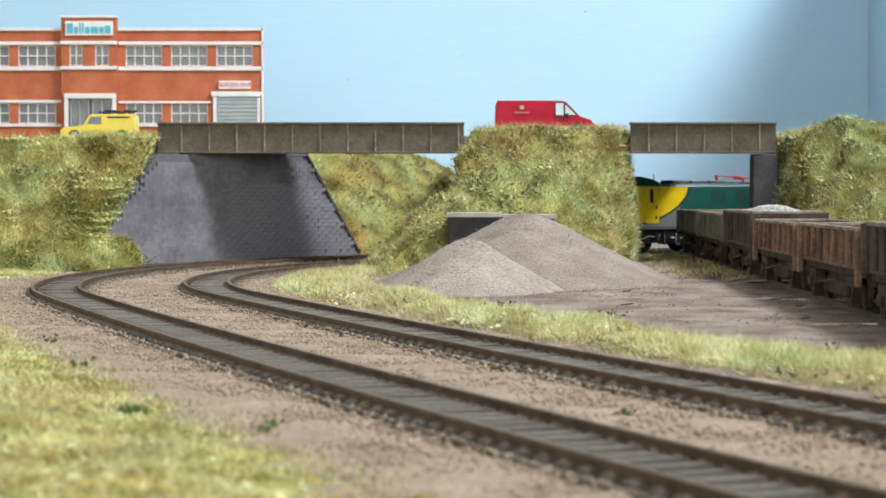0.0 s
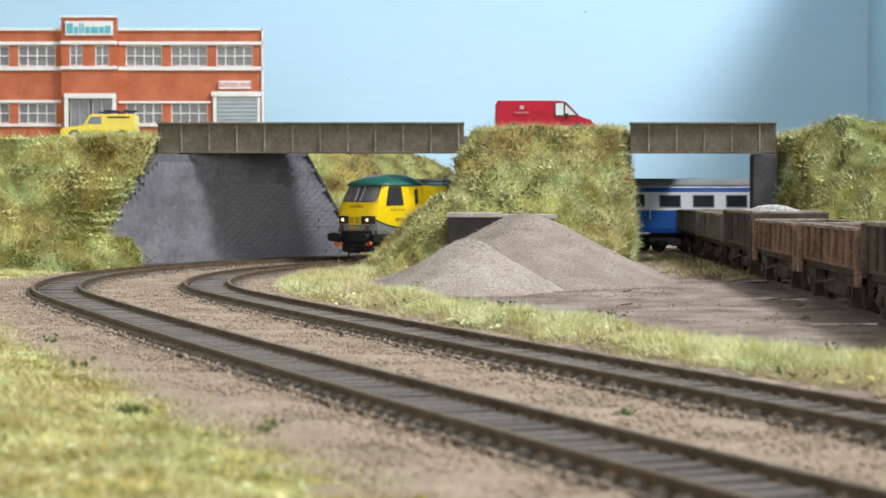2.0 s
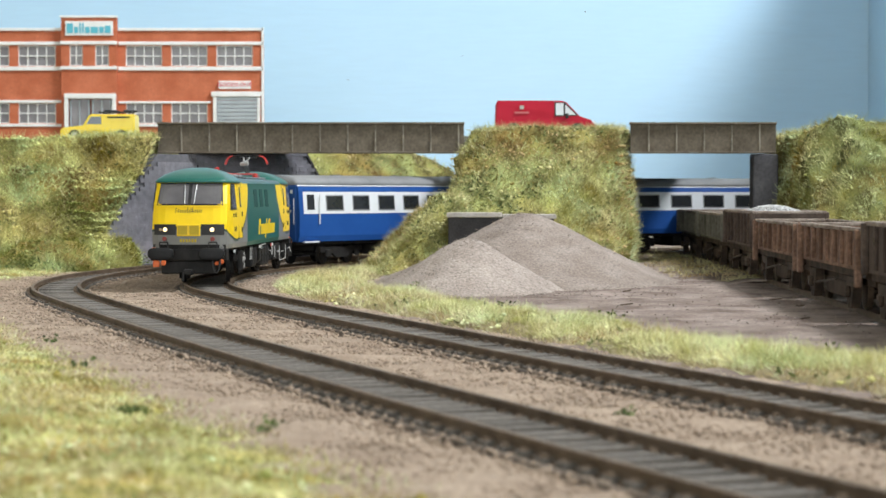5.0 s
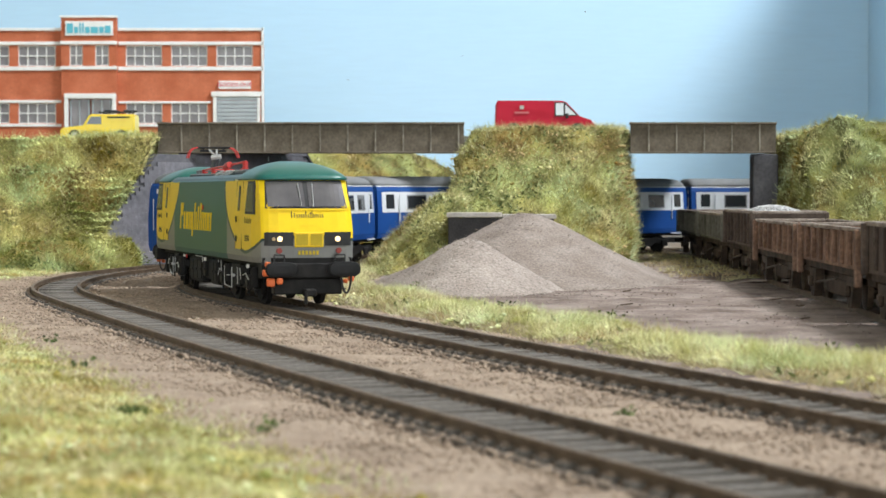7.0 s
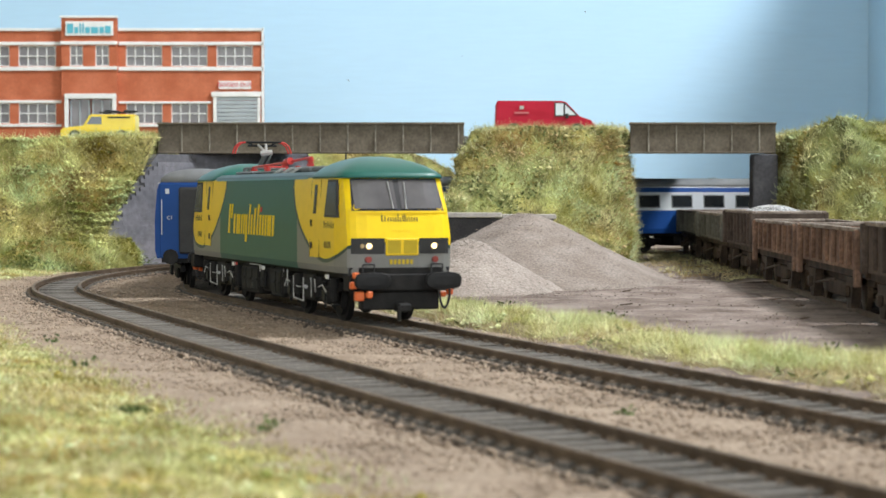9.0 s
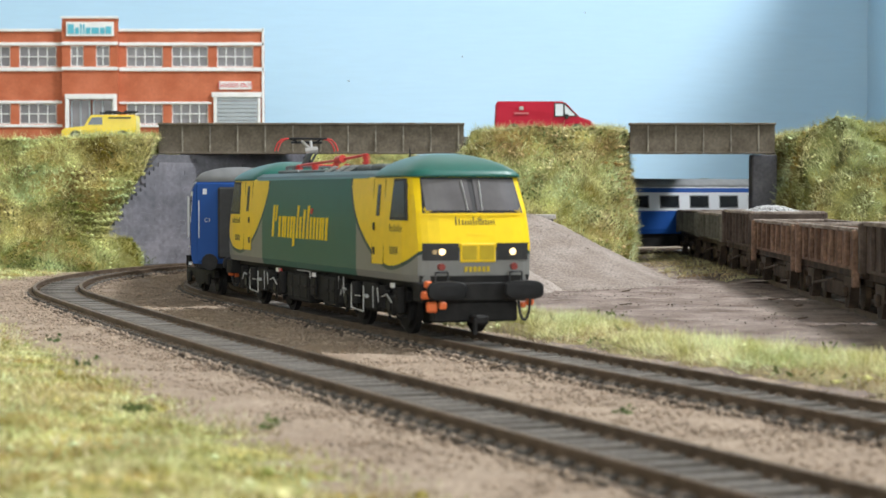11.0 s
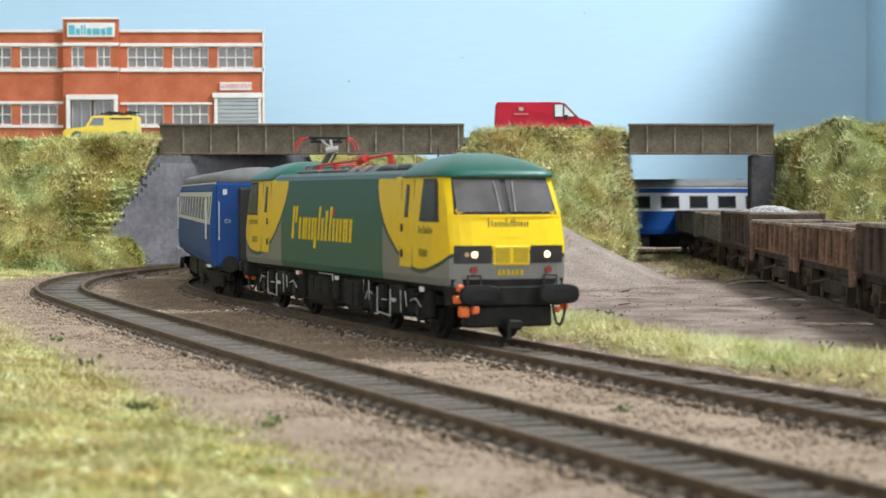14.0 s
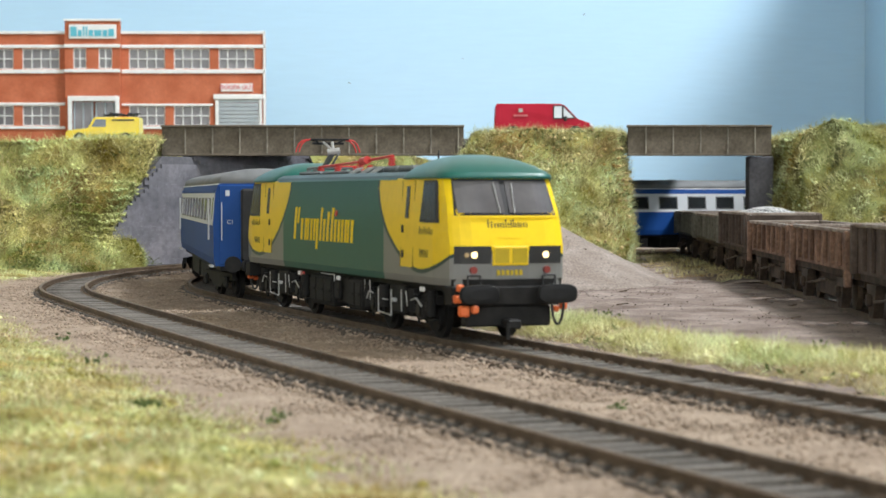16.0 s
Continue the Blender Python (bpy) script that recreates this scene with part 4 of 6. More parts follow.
    w.matrix_basis = pose(0.1285 + 0.031 * mid, mid, 0, 0, 0, 88.22)


for i, (d0, d1, top, paint, colour, load) in enumerate((
        (1.205, 1.350, 0.0268, OLIVE, "olive-grey", "a dark load"), (1.063, 1.203, 0.0268, OLIVE, "olive-grey weathered", "a dark load"),
        (0.934, 1.061, 0.0292, UMBER, "dark brown", "a heaped pale gravel load"), (0.792, 0.932, 0.0258, RUST, "rusty brown", "a dark load"),
        (0.650, 0.790, 0.0262, RUST, "rusty brown worn", "a dark load"), (0.508, 0.648, 0.0285, UMBER, "dark brown", "a dark load"))):
    wagon(d0, d1, top, paint, colour, load, 20 + i)


# ---- the train; its parts are drawn in full-size metres and brought to scale by KM ----
KM = 0.01264
SHORT, SLIM = 0.962, 0.985
YELLOW, GREEN, GREY = (0.87, 0.60, 0.006), (0.010, 0.098, 0.076), (0.20, 0.20, 0.19)


def livery():
    """Yellow ends with a swept edge, grey beside them, green between, roof edge in bluish grey."""
    m = mat("loco_livery", GREEN, GREEN, 40, 0.42, bump=0.10, relief=0.0, coat=0.05, spec=0.35)
    nt = m.node_tree
    N, Lk = nt.nodes, nt.links.new

    def op(kind, a, b=None, c=None):
        n = N.new("ShaderNodeMath")
        n.operation = kind
        for i, v in enumerate((a, b, c)):
            if v is None:
                continue
            if isinstance(v, (int, float)):
                n.inputs[i].default_value = v
            else:
                Lk(v, n.inputs[i])
        return n.outputs[0]
    sep = N.new("ShaderNodeSeparateXYZ")
    Lk(N["Texture Coordinate"].outputs["Object"], sep.inputs[0])
    x, z = op("ABSOLUTE", op("MULTIPLY", sep.outputs[0], 1 / KM / SHORT)), op("MULTIPLY", sep.outputs[2], 1 / KM)
    a = op("MULTIPLY", op("MAXIMUM", op("SUBTRACT", 7.0, x), 0.0), 1 / 3.1)
    over = op("MAXIMUM", op("SUBTRACT", x, 7.0), 0.0)
    b = op("DIVIDE", op("MAXIMUM", op("SUBTRACT", 3.3, z), 0.0), op("SUBTRACT", 1.83, op("MULTIPLY", op("MULTIPLY", over, over), 0.115)))
    f = op("ADD", op("POWER", a, 1.6), op("POWER", b, 1.6))
    low = op("LESS_THAN", z, 3.43)
    yellow = op("MULTIPLY", op("LESS_THAN", f, 0.97), low)
    edge = op("MULTIPLY", op("LESS_THAN", f, 1.05), low)
    grey = op("MULTIPLY", op("GREATER_THAN", x, 4.45), low)

    def lay(under, over_colour, mask):
        mx = N.new("ShaderNodeMix")
        mx.data_type = "RGBA"
        Lk(mask, mx.inputs[0])
        Lk(under, mx.inputs[6])
        mx.inputs[7].default_value = (*over_colour, 1)
        return mx.outputs[2]
    hsv = N["Hue/Saturation/Value"]
    # the bluish grey above the gutter is the roof edge's sheen, put into the colour
    col = lay(lay(lay(lay(N["Mix"].outputs[2], GREY, grey), (0.055, 0.10, 0.105), op("GREATER_THAN", z, 3.44)), (0.02, 0.05, 0.04), edge), YELLOW, yellow)
    Lk(col, hsv.inputs["Color"])
    return m


LIVERY = livery()
YPAINT = mat("yellow_paint", YELLOW, (0.84, 0.57, 0.012), 60, 0.42, bump=0.06, relief=0.0, coat=0.05)
GPAINT = mat("green_roof_paint", (0.012, 0.105, 0.085), (0.018, 0.125, 0.10), 50, 0.38, bump=0.08, relief=0.0, coat=0.1)
ROOFGREY = mat("roof_grey", (0.13, 0.145, 0.15), (0.20, 0.215, 0.22), 50, 0.6, bump=0.2, relief=0.0)
SCREEN = mat("windscreen", (0.10, 0.095, 0.10), (0.15, 0.145, 0.15), 60, 0.08, bump=0.05, relief=0.0, coat=0.5)
BOGIE = mat("bogie_black", (0.010, 0.0095, 0.0095), (0.022, 0.021, 0.020), 200, 0.65, bump=0.3, relief=0.0, spec=0.2)
BUFFER = mat("buffer_black", (0.006, 0.006, 0.0065), (0.013, 0.013, 0.014), 120, 0.5, bump=0.2, relief=0.0, spec=0.25)
WARMLAMP = glow("lit_headlamp", (1.0, 0.72, 0.36), 3.0)
DIMLAMP = mat("unlit_lamp", (0.42, 0.30, 0.16), (0.52, 0.38, 0.20), 200, 0.2, bump=0.1, relief=0.0)
REDPIPE = mat("red_insulator", (0.50, 0.03, 0.03), (0.60, 0.05, 0.04), 200, 0.4, bump=0.1, relief=0.0)
DULLRED = mat("dull_red_lamp", (0.20, 0.03, 0.025), (0.26, 0.04, 0.03), 200, 0.4, bump=0.1, relief=0.0)
ORANGE = mat("orange_pipe", (0.70, 0.13, 0.03), (0.78, 0.18, 0.05), 200, 0.5, bump=0.1, relief=0.0)
COACHBLUE = mat("coach_blue", (0.010, 0.060, 0.245), (0.014, 0.074, 0.28), 30, 0.55, bump=0.06, relief=0.0, spec=0.2)
COACHGREY = mat("coach_pale_grey", (0.62, 0.64, 0.67), (0.68, 0.70, 0.72), 30, 0.45, bump=0.05, relief=0.0)
COACHROOF = mat("coach_roof_grey", (0.17, 0.175, 0.18), (0.24, 0.245, 0.25), 40, 0.7, bump=0.15, relief=0.0)
SIDEGLASS = mat("cab_side_glass", (0.035, 0.035, 0.04), (0.06, 0.06, 0.065), 60, 0.2, bump=0.05, relief=0.0, spec=0.15)
BOXYELLOW = mat("shaded_yellow_paint", (0.42, 0.30, 0.008), (0.50, 0.36, 0.012), 60, 0.5, bump=0.1, relief=0.0)
PIPEWHITE = mat("white_pipe", (0.36, 0.36, 0.35), (0.56, 0.56, 0.54), 200, 0.5, bump=0.2, relief=0.0)
DARKGLASS = mat("coach_window", (0.015, 0.017, 0.02), (0.03, 0.033, 0.038), 40, 0.08, bump=0.05, relief=0.0, coat=0.4)


def lpart(name, bm, material, parent, label="", smooth=False, fit=(SHORT, SLIM)):
    bmesh.ops.scale(bm, vec=(KM * fit[0], KM * fit[1], KM), verts=bm.verts)
    bmesh.ops.recalc_face_normals(bm, faces=bm.faces)
    if smooth:
        for f in bm.faces:
            f.smooth = True
    return part(name, bm, material, parent, label)


def stack(bm, rings):
    """Skin between rings of equally many points; both ends closed."""
    vs = [[bm.verts.new(p) for p in r] for r in rings]
    n = len(rings[0])
    for a, b in zip(vs, vs[1:]):
        for i in range(n):
            bm.faces.new((a[i], a[(i + 1) % n], b[(i + 1) % n], b[i]))
    bm.faces.new(vs[0][::-1]), bm.faces.new(vs[-1])
    return bm


NOSE = [(1.2, 8.92), (2.02, 8.95), (2.70, 8.74), (3.41, 8.32), (3.58, 8.2)]
WIDE = [(1.2, 1.33), (1.35, 1.37), (2.45, 1.37), (3.40, 1.29), (3.50, 1.22), (3.58, 1.08)]


def lerp_table(tab, z):
    for (a, u), (b, v) in zip(tab, tab[1:]):
        if z <= b:
            return u + (v - u) * max(0, (z - a) / (b - a))
    return tab[-1][1]


def nose_x(z, y):
    w = lerp_table(WIDE, z) * 0.93
    u = min(1.0, abs(y) / w)
    return lerp_table(NOSE, z) - 0.06 * u ** 2 - 0.16 * u ** 6


def loco_ring(z):
    w = lerp_table(WIDE, z)
    ys = [-0.93, -0.88, -0.78, -0.6, -0.3, 0, 0.3, 0.6, 0.78, 0.88, 0.93]
    front = [(nose_x(z, k * w), k * w, z) for k in ys]
    side = [(7.9, w, z), (6.5, w, z), (0, w, z), (-6.5, w, z), (-7.9, w, z)]
    back = [(-x, -y, z) for x, y, _ in front]
    return front + side + back + [(-x, -y, z) for x, y, _ in side]


def nose_plate(y0, y1, z0, z1, proud, e=1, top_in=0.0, n=8):
    """A plate that follows the face of the cab, at the end e."""
    bm = bmesh.new()
    grid = []
    for d in (proud, proud - 0.05):
        rows = []
        for k in range(4):
            z = z0 + (z1 - z0) * k / 3
            c = (y0 + y1) / 2
            rows.append([bm.verts.new((e * (nose_x(z, y) + d), e * y, z)) for y in
                         [c + ((y0 + (y1 - y0) * i / n) - c) * (1 - top_in * k / 3) for i in range(n + 1)]])
        grid.append(rows)
    f, b = grid
    for k in range(3):
        for i in range(n):
            bm.faces.new((f[k][i], f[k][i + 1], f[k + 1][i + 1], f[k + 1][i]))
            bm.faces.new((b[k][i], b[k + 1][i], b[k + 1][i + 1], b[k][i + 1]))
    for i in range(n):
        bm.faces.new((f[0][i], b[0][i], b[0][i + 1], f[0][i + 1]))
        bm.faces.new((f[3][i], f[3][i + 1], b[3][i + 1], b[3][i]))
    for k in range(3):
        bm.faces.new((f[k][0], f[k + 1][0], b[k + 1][0], b[k][0]))
        bm.faces.new((f[k][n], b[k][n], b[k + 1][n], f[k + 1][n]))
    return bm


def side_plate(pts, s, proud, width=WIDE, deep=0.05):
    """A plate on the flank s (+1 or -1), its outline in x and z."""
    bm = bmesh.new()
    a = [bm.verts.new((x, s * (lerp_table(width, z) + proud), z)) for x, z in pts]
    b = [bm.verts.new((x, s * (lerp_table(width, z) + proud - deep), z)) for x, z in pts]
    bm.faces.new(a), bm.faces.new(b[::-1])
    for i in range(len(pts)):
        j = (i + 1) % len(pts)
        bm.faces.new((a[i], b[i], b[j], a[j]))
    return bm


def rect(x0, x1, z0, z1):
    return [(x0, z0), (x1, z0), (x1, z1), (x0, z1)]


def wheelset(parent, x, r):
    """Two wheels on an axle; its middle is its own centre, so that it rolls."""
    bm = bmesh.new()
    for s in (-1, 1):
        y = s * GAUGE / 2 / KM
        rod(bm, (0, y - 0.05, 0), (0, y + 0.09 * 1, 0), r, 24)
        rod(bm, (0, y + s * 0.06, 0), (0, y + s * 0.14, 0), r * 0.78, 20)
        rod(bm, (0, y + s * 0.14, 0), (0, y + s * 0.17, 0), r * 0.25, 10)
    rod(bm, (0, -0.7, 0), (0, 0.7, 0), 0.09, 8)
    w = lpart("wheelset", bm, BOGIE, parent, fit=(1, 1))
    w.matrix_basis = pose(x * KM * SHORT, 0, r * KM)
    return w


def loco_bogie(parent, x, e):
    bm = bmesh.new()
    for s in (-1, 1):
        out = [(-2.45, 0.95), (-2.45, 0.75), (-1.2, 0.62), (-0.7, 0.42), (0.7, 0.42), (1.2, 0.62), (2.45, 0.75), (2.45, 0.95)]
        a, b = sorted((s * 0.98, s * 1.12))
        prism(bm, out, a, b)
        for q in (-1, 1):
            box(bm, q * 1.65 - 0.24, q * 1.65 + 0.24, min(s * 1.121, s * 1.26), max(s * 1.121, s * 1.26), 0.40, 0.84, 0.05)
            rod(bm, (q * 1.05, s * 1.18, 0.55), (q * 1.05, s * 1.18, 1.05), 0.14, 10)
            rod(bm, (q * 2.2, s * 1.18, 0.5), (q * 2.2, s * 1.18, 1.05), 0.12, 10)
        box(bm, -0.55, 0.55, min(s * 1.121, s * 1.22), max(s * 1.121, s * 1.22), 0.45, 1.1, 0.04)
    box(bm, -2.2, 2.2, -0.62, 0.62, 0.62, 1.05)
    g = lpart("bogie", bm, BOGIE, parent, "black bogie with pale pipework")
    g.matrix_basis = pose(x * KM * SHORT, 0, 0)
    for q in (-1.65, 1.65):
        wheelset(g, q, 0.575)
    for s in (-1, 1):
        y = s * 1.30
        for run in (((-1.12, 1.0), (-1.15, 0.45), (-0.2, 0.40), (-0.2, 0.98)), ((0.52, 1.0), (0.55, 0.52)), ((1.2, 0.80), (1.55, 0.86), (1.92, 0.70)),
                    ((-2.05, 0.70), (-1.85, 0.88), (-1.55, 0.84)), ((-0.85, 0.74), (-0.45, 0.74)), ((0.85, 0.98), (0.95, 0.66))):
            bm = bmesh.new()
            for (xa, za), (xb, zb) in zip(run, run[1:]):
                rod(bm, (xa, y, za), (xb, y, zb), 0.017 if len(run) != 2 else 0.014)
            lpart("pipe", bm, PIPEWHITE, g)
        for q in (-2.05, -1.25, 1.25, 2.05):
            bm = bmesh.new()
            box(bm, q - 0.06, q + 0.06, min(s * 0.86, s * 0.97), max(s * 0.86, s * 0.97), 0.30, 0.86, 0.03)
            rod(bm, (q, s * 1.16, 0.86), (q + 0.1, s * 1.16, 0.30), 0.03, 6)
            lpart("brake_hanger", bm, BOGIE, g)
        for q in (-1.65, 1.65):
            lpart("axle_cap", rod(bmesh.new(), (q, s * 1.26, 0.62), (q, s * 1.30, 0.62), 0.14, 12), BUFFER, g)
            for d in (-0.36, 0.36):
                bm = bmesh.new()
                for j in range(5):
                    rod(bm, (q + d, s * 1.17, 0.60 + 0.075 * j), (q + d, s * 1.17, 0.64 + 0.075 * j), 0.09, 8)
                lpart("coil_spring", bm, BUFFER, g)
        lpart("step_bar", box(bmesh.new(), 2.30, 2.62, min(s * 1.15, s * 1.30), max(s * 1.15, s * 1.30), 0.42, 0.46), BUFFER, g)
        bm = bmesh.new()
        rod(bm, (-0.05, y + s * 0.02, 0.76), (0.16, y + s * 0.02, 0.76), 0.045, 10)
        lpart("brake_cylinder", bm, STEEL, g)
    return g


def locomotive():
    L = tagged(new("electric_locomotive"), "green and yellow electric locomotive with raised pantograph", "locomotive")
    bm = stack(bmesh.new(), [loco_ring(z) for z in (1.2, 1.35, 1.65, 2.02, 2.3, 2.70, 3.05, 3.40, 3.50, 3.58)])
    body = lpart("body", bm, LIVERY, L)
    for e in (1, -1):
        # the domed cab roof
        rings = []
        for z, f, k, w in ((3.41, 8.42, 5.3, 1.345), (3.47, 8.42, 5.3, 1.335), (3.57, 8.26, 5.35, 1.24), (3.69, 7.98, 5.5, 1.06), (3.80, 7.6, 5.75, 0.82), (3.88, 7.2, 6.0, 0.56), (3.93, 6.8, 6.25, 0.28)):
            r = []
            for i in range(28):
                a = 6.2832 * i / 28
                c, s = math.cos(a), math.sin(a)
                ex = 0.34
                cx = math.copysign(abs(c) ** ex, c)
                sy = math.copysign(abs(s) ** ex, s)
                r.append((e * ((f + k) / 2 + (f - k) / 2 * cx), e * w * sy, z))
            rings.append(r)
        lpart("cab_roof", stack(bmesh.new(), rings), GPAINT, L, "green domed cab roof", True)
        # windscreens
        lpart("screen_frame", nose_plate(-1.14, 1.14, 2.65, 3.40, 0.012, e, 0.07), BLACKTRIM, body, "black rubber surround")
        for y0, y1 in ((-1.07, -0.05), (0.05, 1.07)):
            lpart("windscreen", nose_plate(y0, y1, 2.70, 3.36, 0.026, e, 0.03), SCREEN, body, "dark windscreen pane")
            bm = bmesh.new()
            yc = (y0 + y1) / 2
            rod(bm, (e * (nose_x(2.72, 0) + 0.045), e * (yc + 0.40 * (1 if yc < 0 else -1)), 2.70), (e * (nose_x(3.30, 0) + 0.045), e * (yc + 0.36 * (1 if yc < 0 else -1)), 3.32), 0.016, 5)
            lpart("wiper", bm, STEEL, body)
        lpart("screen_sill", nose_plate(-1.2, 1.2, 2.60, 2.64, 0.03, e), YPAINT, body)
        # lamps
        for s in (-1, 1):
            y0, y1 = sorted((s * 0.43, s * 1.20))
            cl = lpart("lamp_panel", nose_plate(y0, y1, 1.66, 2.02, 0.012, e), BLACKTRIM, body, "black lamp panel")
            yc = s * 0.80
            for yy, r, mt in ((yc, 0.066, WARMLAMP), (yc + (-0.16 if s < 0 else 0.0), 0.05, DIMLAMP)):
                if r < 0.06 and s > 0:
                    continue
                bm = rod(bmesh.new(), (e * (nose_x(1.84, yy) + 0.01), e * yy, 1.84), (e * (nose_x(1.84, yy) + 0.045), e * yy, 1.84), r, 18)
                lpart("headlamp", bm, mt if e > 0 else SCREEN, cl)
            bm = rod(bmesh.new(), (e * 8.88, e * s * 0.82, 1.53), (e * 8.98, e * s * 0.82, 1.53), 0.075, 12)
            lpart("marker_lamp", bm, DULLRED, body)
            bm = bmesh.new()
            rod(bm, (e * 9.02, e * s * 0.98, 1.42), (e * 9.02, e * s * 0.98, 1.22), 0.02, 5), rod(bm, (e * 9.02, e * s * 0.70, 1.42), (e * 9.02, e * s * 0.70, 1.22), 0.02, 5)
            rod(bm, (e * 9.02, e * s * 0.98, 1.42), (e * 9.02, e * s * 0.70, 1.42), 0.02, 5)
            lpart("handrail", bm, BLACKTRIM, body)
            # buffers with broad oval heads
            bm = rod(bmesh.new(), (e * 8.95, e * s * 0.865, 1.06), (e * 9.43, e * s * 0.865, 1.06), 0.15, 14)
            bf = lpart("buffer", bm, BOGIE, L)
            bm = stack(bmesh.new(), [[(e * x, e * s * 0.865 + k * 0.44 * math.copysign(abs(math.cos(a)) ** 0.55, math.cos(a)),
                                       1.05 + k * 0.20 * math.copysign(abs(math.sin(a)) ** 0.7, math.sin(a))) for a in [6.2832 * (i + 0.5) / 28 for i in range(28)]]
                                     for x, k in ((9.40, 0.90), (9.42, 1.0), (9.47, 1.0), (9.50, 0.92), (9.515, 0.5))])
            lpart("buffer_head", bm, BUFFER, bf)
            # orange jumper boxes and pipes
            bm = bmesh.new()
            for yy, zz, rr in ((1.16, 1.17, 0.075), (1.22, 0.95, 0.085), (1.08, 0.70, 0.11), (0.84, 0.73, 0.08)) if s < 0 else ((1.14, 0.78, 0.075), (0.98, 0.72, 0.06)):
                box(bm, min(e * 8.98, e * 9.14), max(e * 8.98, e * 9.14), e * s * yy - rr, e * s * yy + rr, zz - rr, zz + rr, 0.03)
            lpart("jumper_box", bm, ORANGE, L, "orange jumper boxes")
        bx = bmesh.new()
        n0 = nose_x(1.7, 0)
        box(bx, min(e * (n0 - 0.05), e * (n0 + 0.035)), max(e * (n0 - 0.05), e * (n0 + 0.035)), -0.40, 0.40, 1.62, 2.02, 0.02)
        mb = lpart("multiple_box", bx, YPAINT, body, "yellow connector box with two doors")
        for yy in (-0.2, 0.2):
            bm = nose_plate(yy - 0.16, yy + 0.16, 1.67, 1.97, 0.048, e)
            lpart("box_door", bm, BOXYELLOW, mb)
        bm = bmesh.new()
        for i in range(6):
            box(bm, min(e * (n0 - 0.02), e * (n0 + 0.02)), max(e * (n0 - 0.02), e * (n0 + 0.02)), -0.30 + 0.1 * i, -0.235 + 0.1 * i, 1.42, 1.53)
        lpart("number_bars", bm, BOXYELLOW, body)
        for y, z1 in ((-0.46, 2.50), (-0.385, 2.46), (-0.31, 2.43), (-0.245, 2.43), (-0.185, 2.43), (-0.125, 2.43), (-0.065, 2.50), (-0.005, 2.43), (0.055, 2.48),
                      (0.105, 2.50), (0.155, 2.43), (0.215, 2.44), (0.27, 2.43), (0.335, 2.43), (0.40, 2.43)):
            lpart("nose_word_bar", nose_plate(y, y + 0.024, 2.40, z1 + 0.07, 0.008, e, n=1), BLACKTRIM, body)
        lpart("nose_bar", nose_plate(-0.22, 0.22, 2.19, 2.22, 0.012, e, n=2), YPAINT, body)
        bm = bmesh.new()
        box(bm, min(e * 8.45, e * 8.97), max(e * 8.45, e * 8.97), -1.30, 1.30, 0.80, 1.198, 0.03)
        lpart("buffer_beam", bm, BOGIE, L)
        lpart("beam_edge", nose_plate(-1.24, 1.24, 1.20, 1.34, 0.014, e), BOGIE, L)
        bm = bmesh.new()
        box(bm, min(e * 8.5, e * 8.85), max(e * 8.5, e * 8.85), -0.95, 0.95, 0.36, 0.80, 0.04)
        box(bm, min(e * 8.7, e * 9.25), max(e * 8.7, e * 9.22), -0.16, 0.16, 0.32, 0.52, 0.04)
        rod(bm, (e * 9.2, -0.15, 0.12), (e * 9.2, -0.15, 0.45), 0.05, 8)
        lpart("coupler", bm, BOGIE, L, "black coupling under the beam")
        bm = bmesh.new()
        for k in range(8):
            a0, a1 = math.pi * k / 8, math.pi * (k + 1) / 8
            rod(bm, (e * 9.16, e * (0.98 + 0.14 * math.cos(a0)), 0.95 - 0.55 * math.sin(a0)), (e * 9.16, e * (0.98 + 0.14 * math.cos(a1)), 0.95 - 0.55 * math.sin(a1)), 0.03, 5)
        lpart("air_hose", bm, BLACKTRIM, L)
        # flank of the cab
        for s in (-1, 1):
            q = e
            X = lambda v: q * v
            fl = lambda pts: [(X(x), z) for x, z in pts]
            lpart("window_rubber", side_plate(fl([(7.02, 2.49), (8.20, 2.49), (7.96, 3.38), (7.14, 3.38)]), s, 0.006), BLACKTRIM, body)
            lpart("cab_window", side_plate(fl([(7.10, 2.55), (8.09, 2.55), (7.89, 3.32), (7.20, 3.32)]), s, 0.014), SIDEGLASS, body, "dark cab side window")
            d = lpart("cab_door", side_plate(fl(rect(5.72, 6.55, 1.52, 3.36)), s, 0.012), YPAINT, body, "yellow cab door")
            bm = bmesh.new()
            for x in (5.70, 6.57):
                vs = side_plate(fl(rect(x - 0.012, x + 0.012, 1.52, 3.37)), s, 0.018)
                tmp = bpy.data.meshes.new("seam")
                vs.to_mesh(tmp), vs.free()
                bm.from_mesh(tmp)
                bpy.data.meshes.remove(tmp)
            lpart("door_seam", bm, DOORLINE, d)
            lpart("door_window", side_plate(fl(rect(6.04, 6.24, 2.57, 3.26)), s, 0.020), SIDEGLASS, d)
            bm = bmesh.new()
            for z in (1.80, 2.34):
                y = s * (lerp_table(WIDE, z) + 0.02)
                box(bm, min(X(5.84), X(5.93)), max(X(5.84), X(5.93)), y - 0.012, y + 0.012, z - 0.08, z + 0.08)
            lpart("door_handle", bm, BLACKTRIM, d)
            for i in range(9):
                lpart("flank_word_bar", side_plate(fl(rect(7.02 + 0.105 * i, 7.05 + 0.105 * i, 2.24, 2.40 if i in (0, 3, 6) else 2.35)), s, 0.006), BLACKTRIM, body)
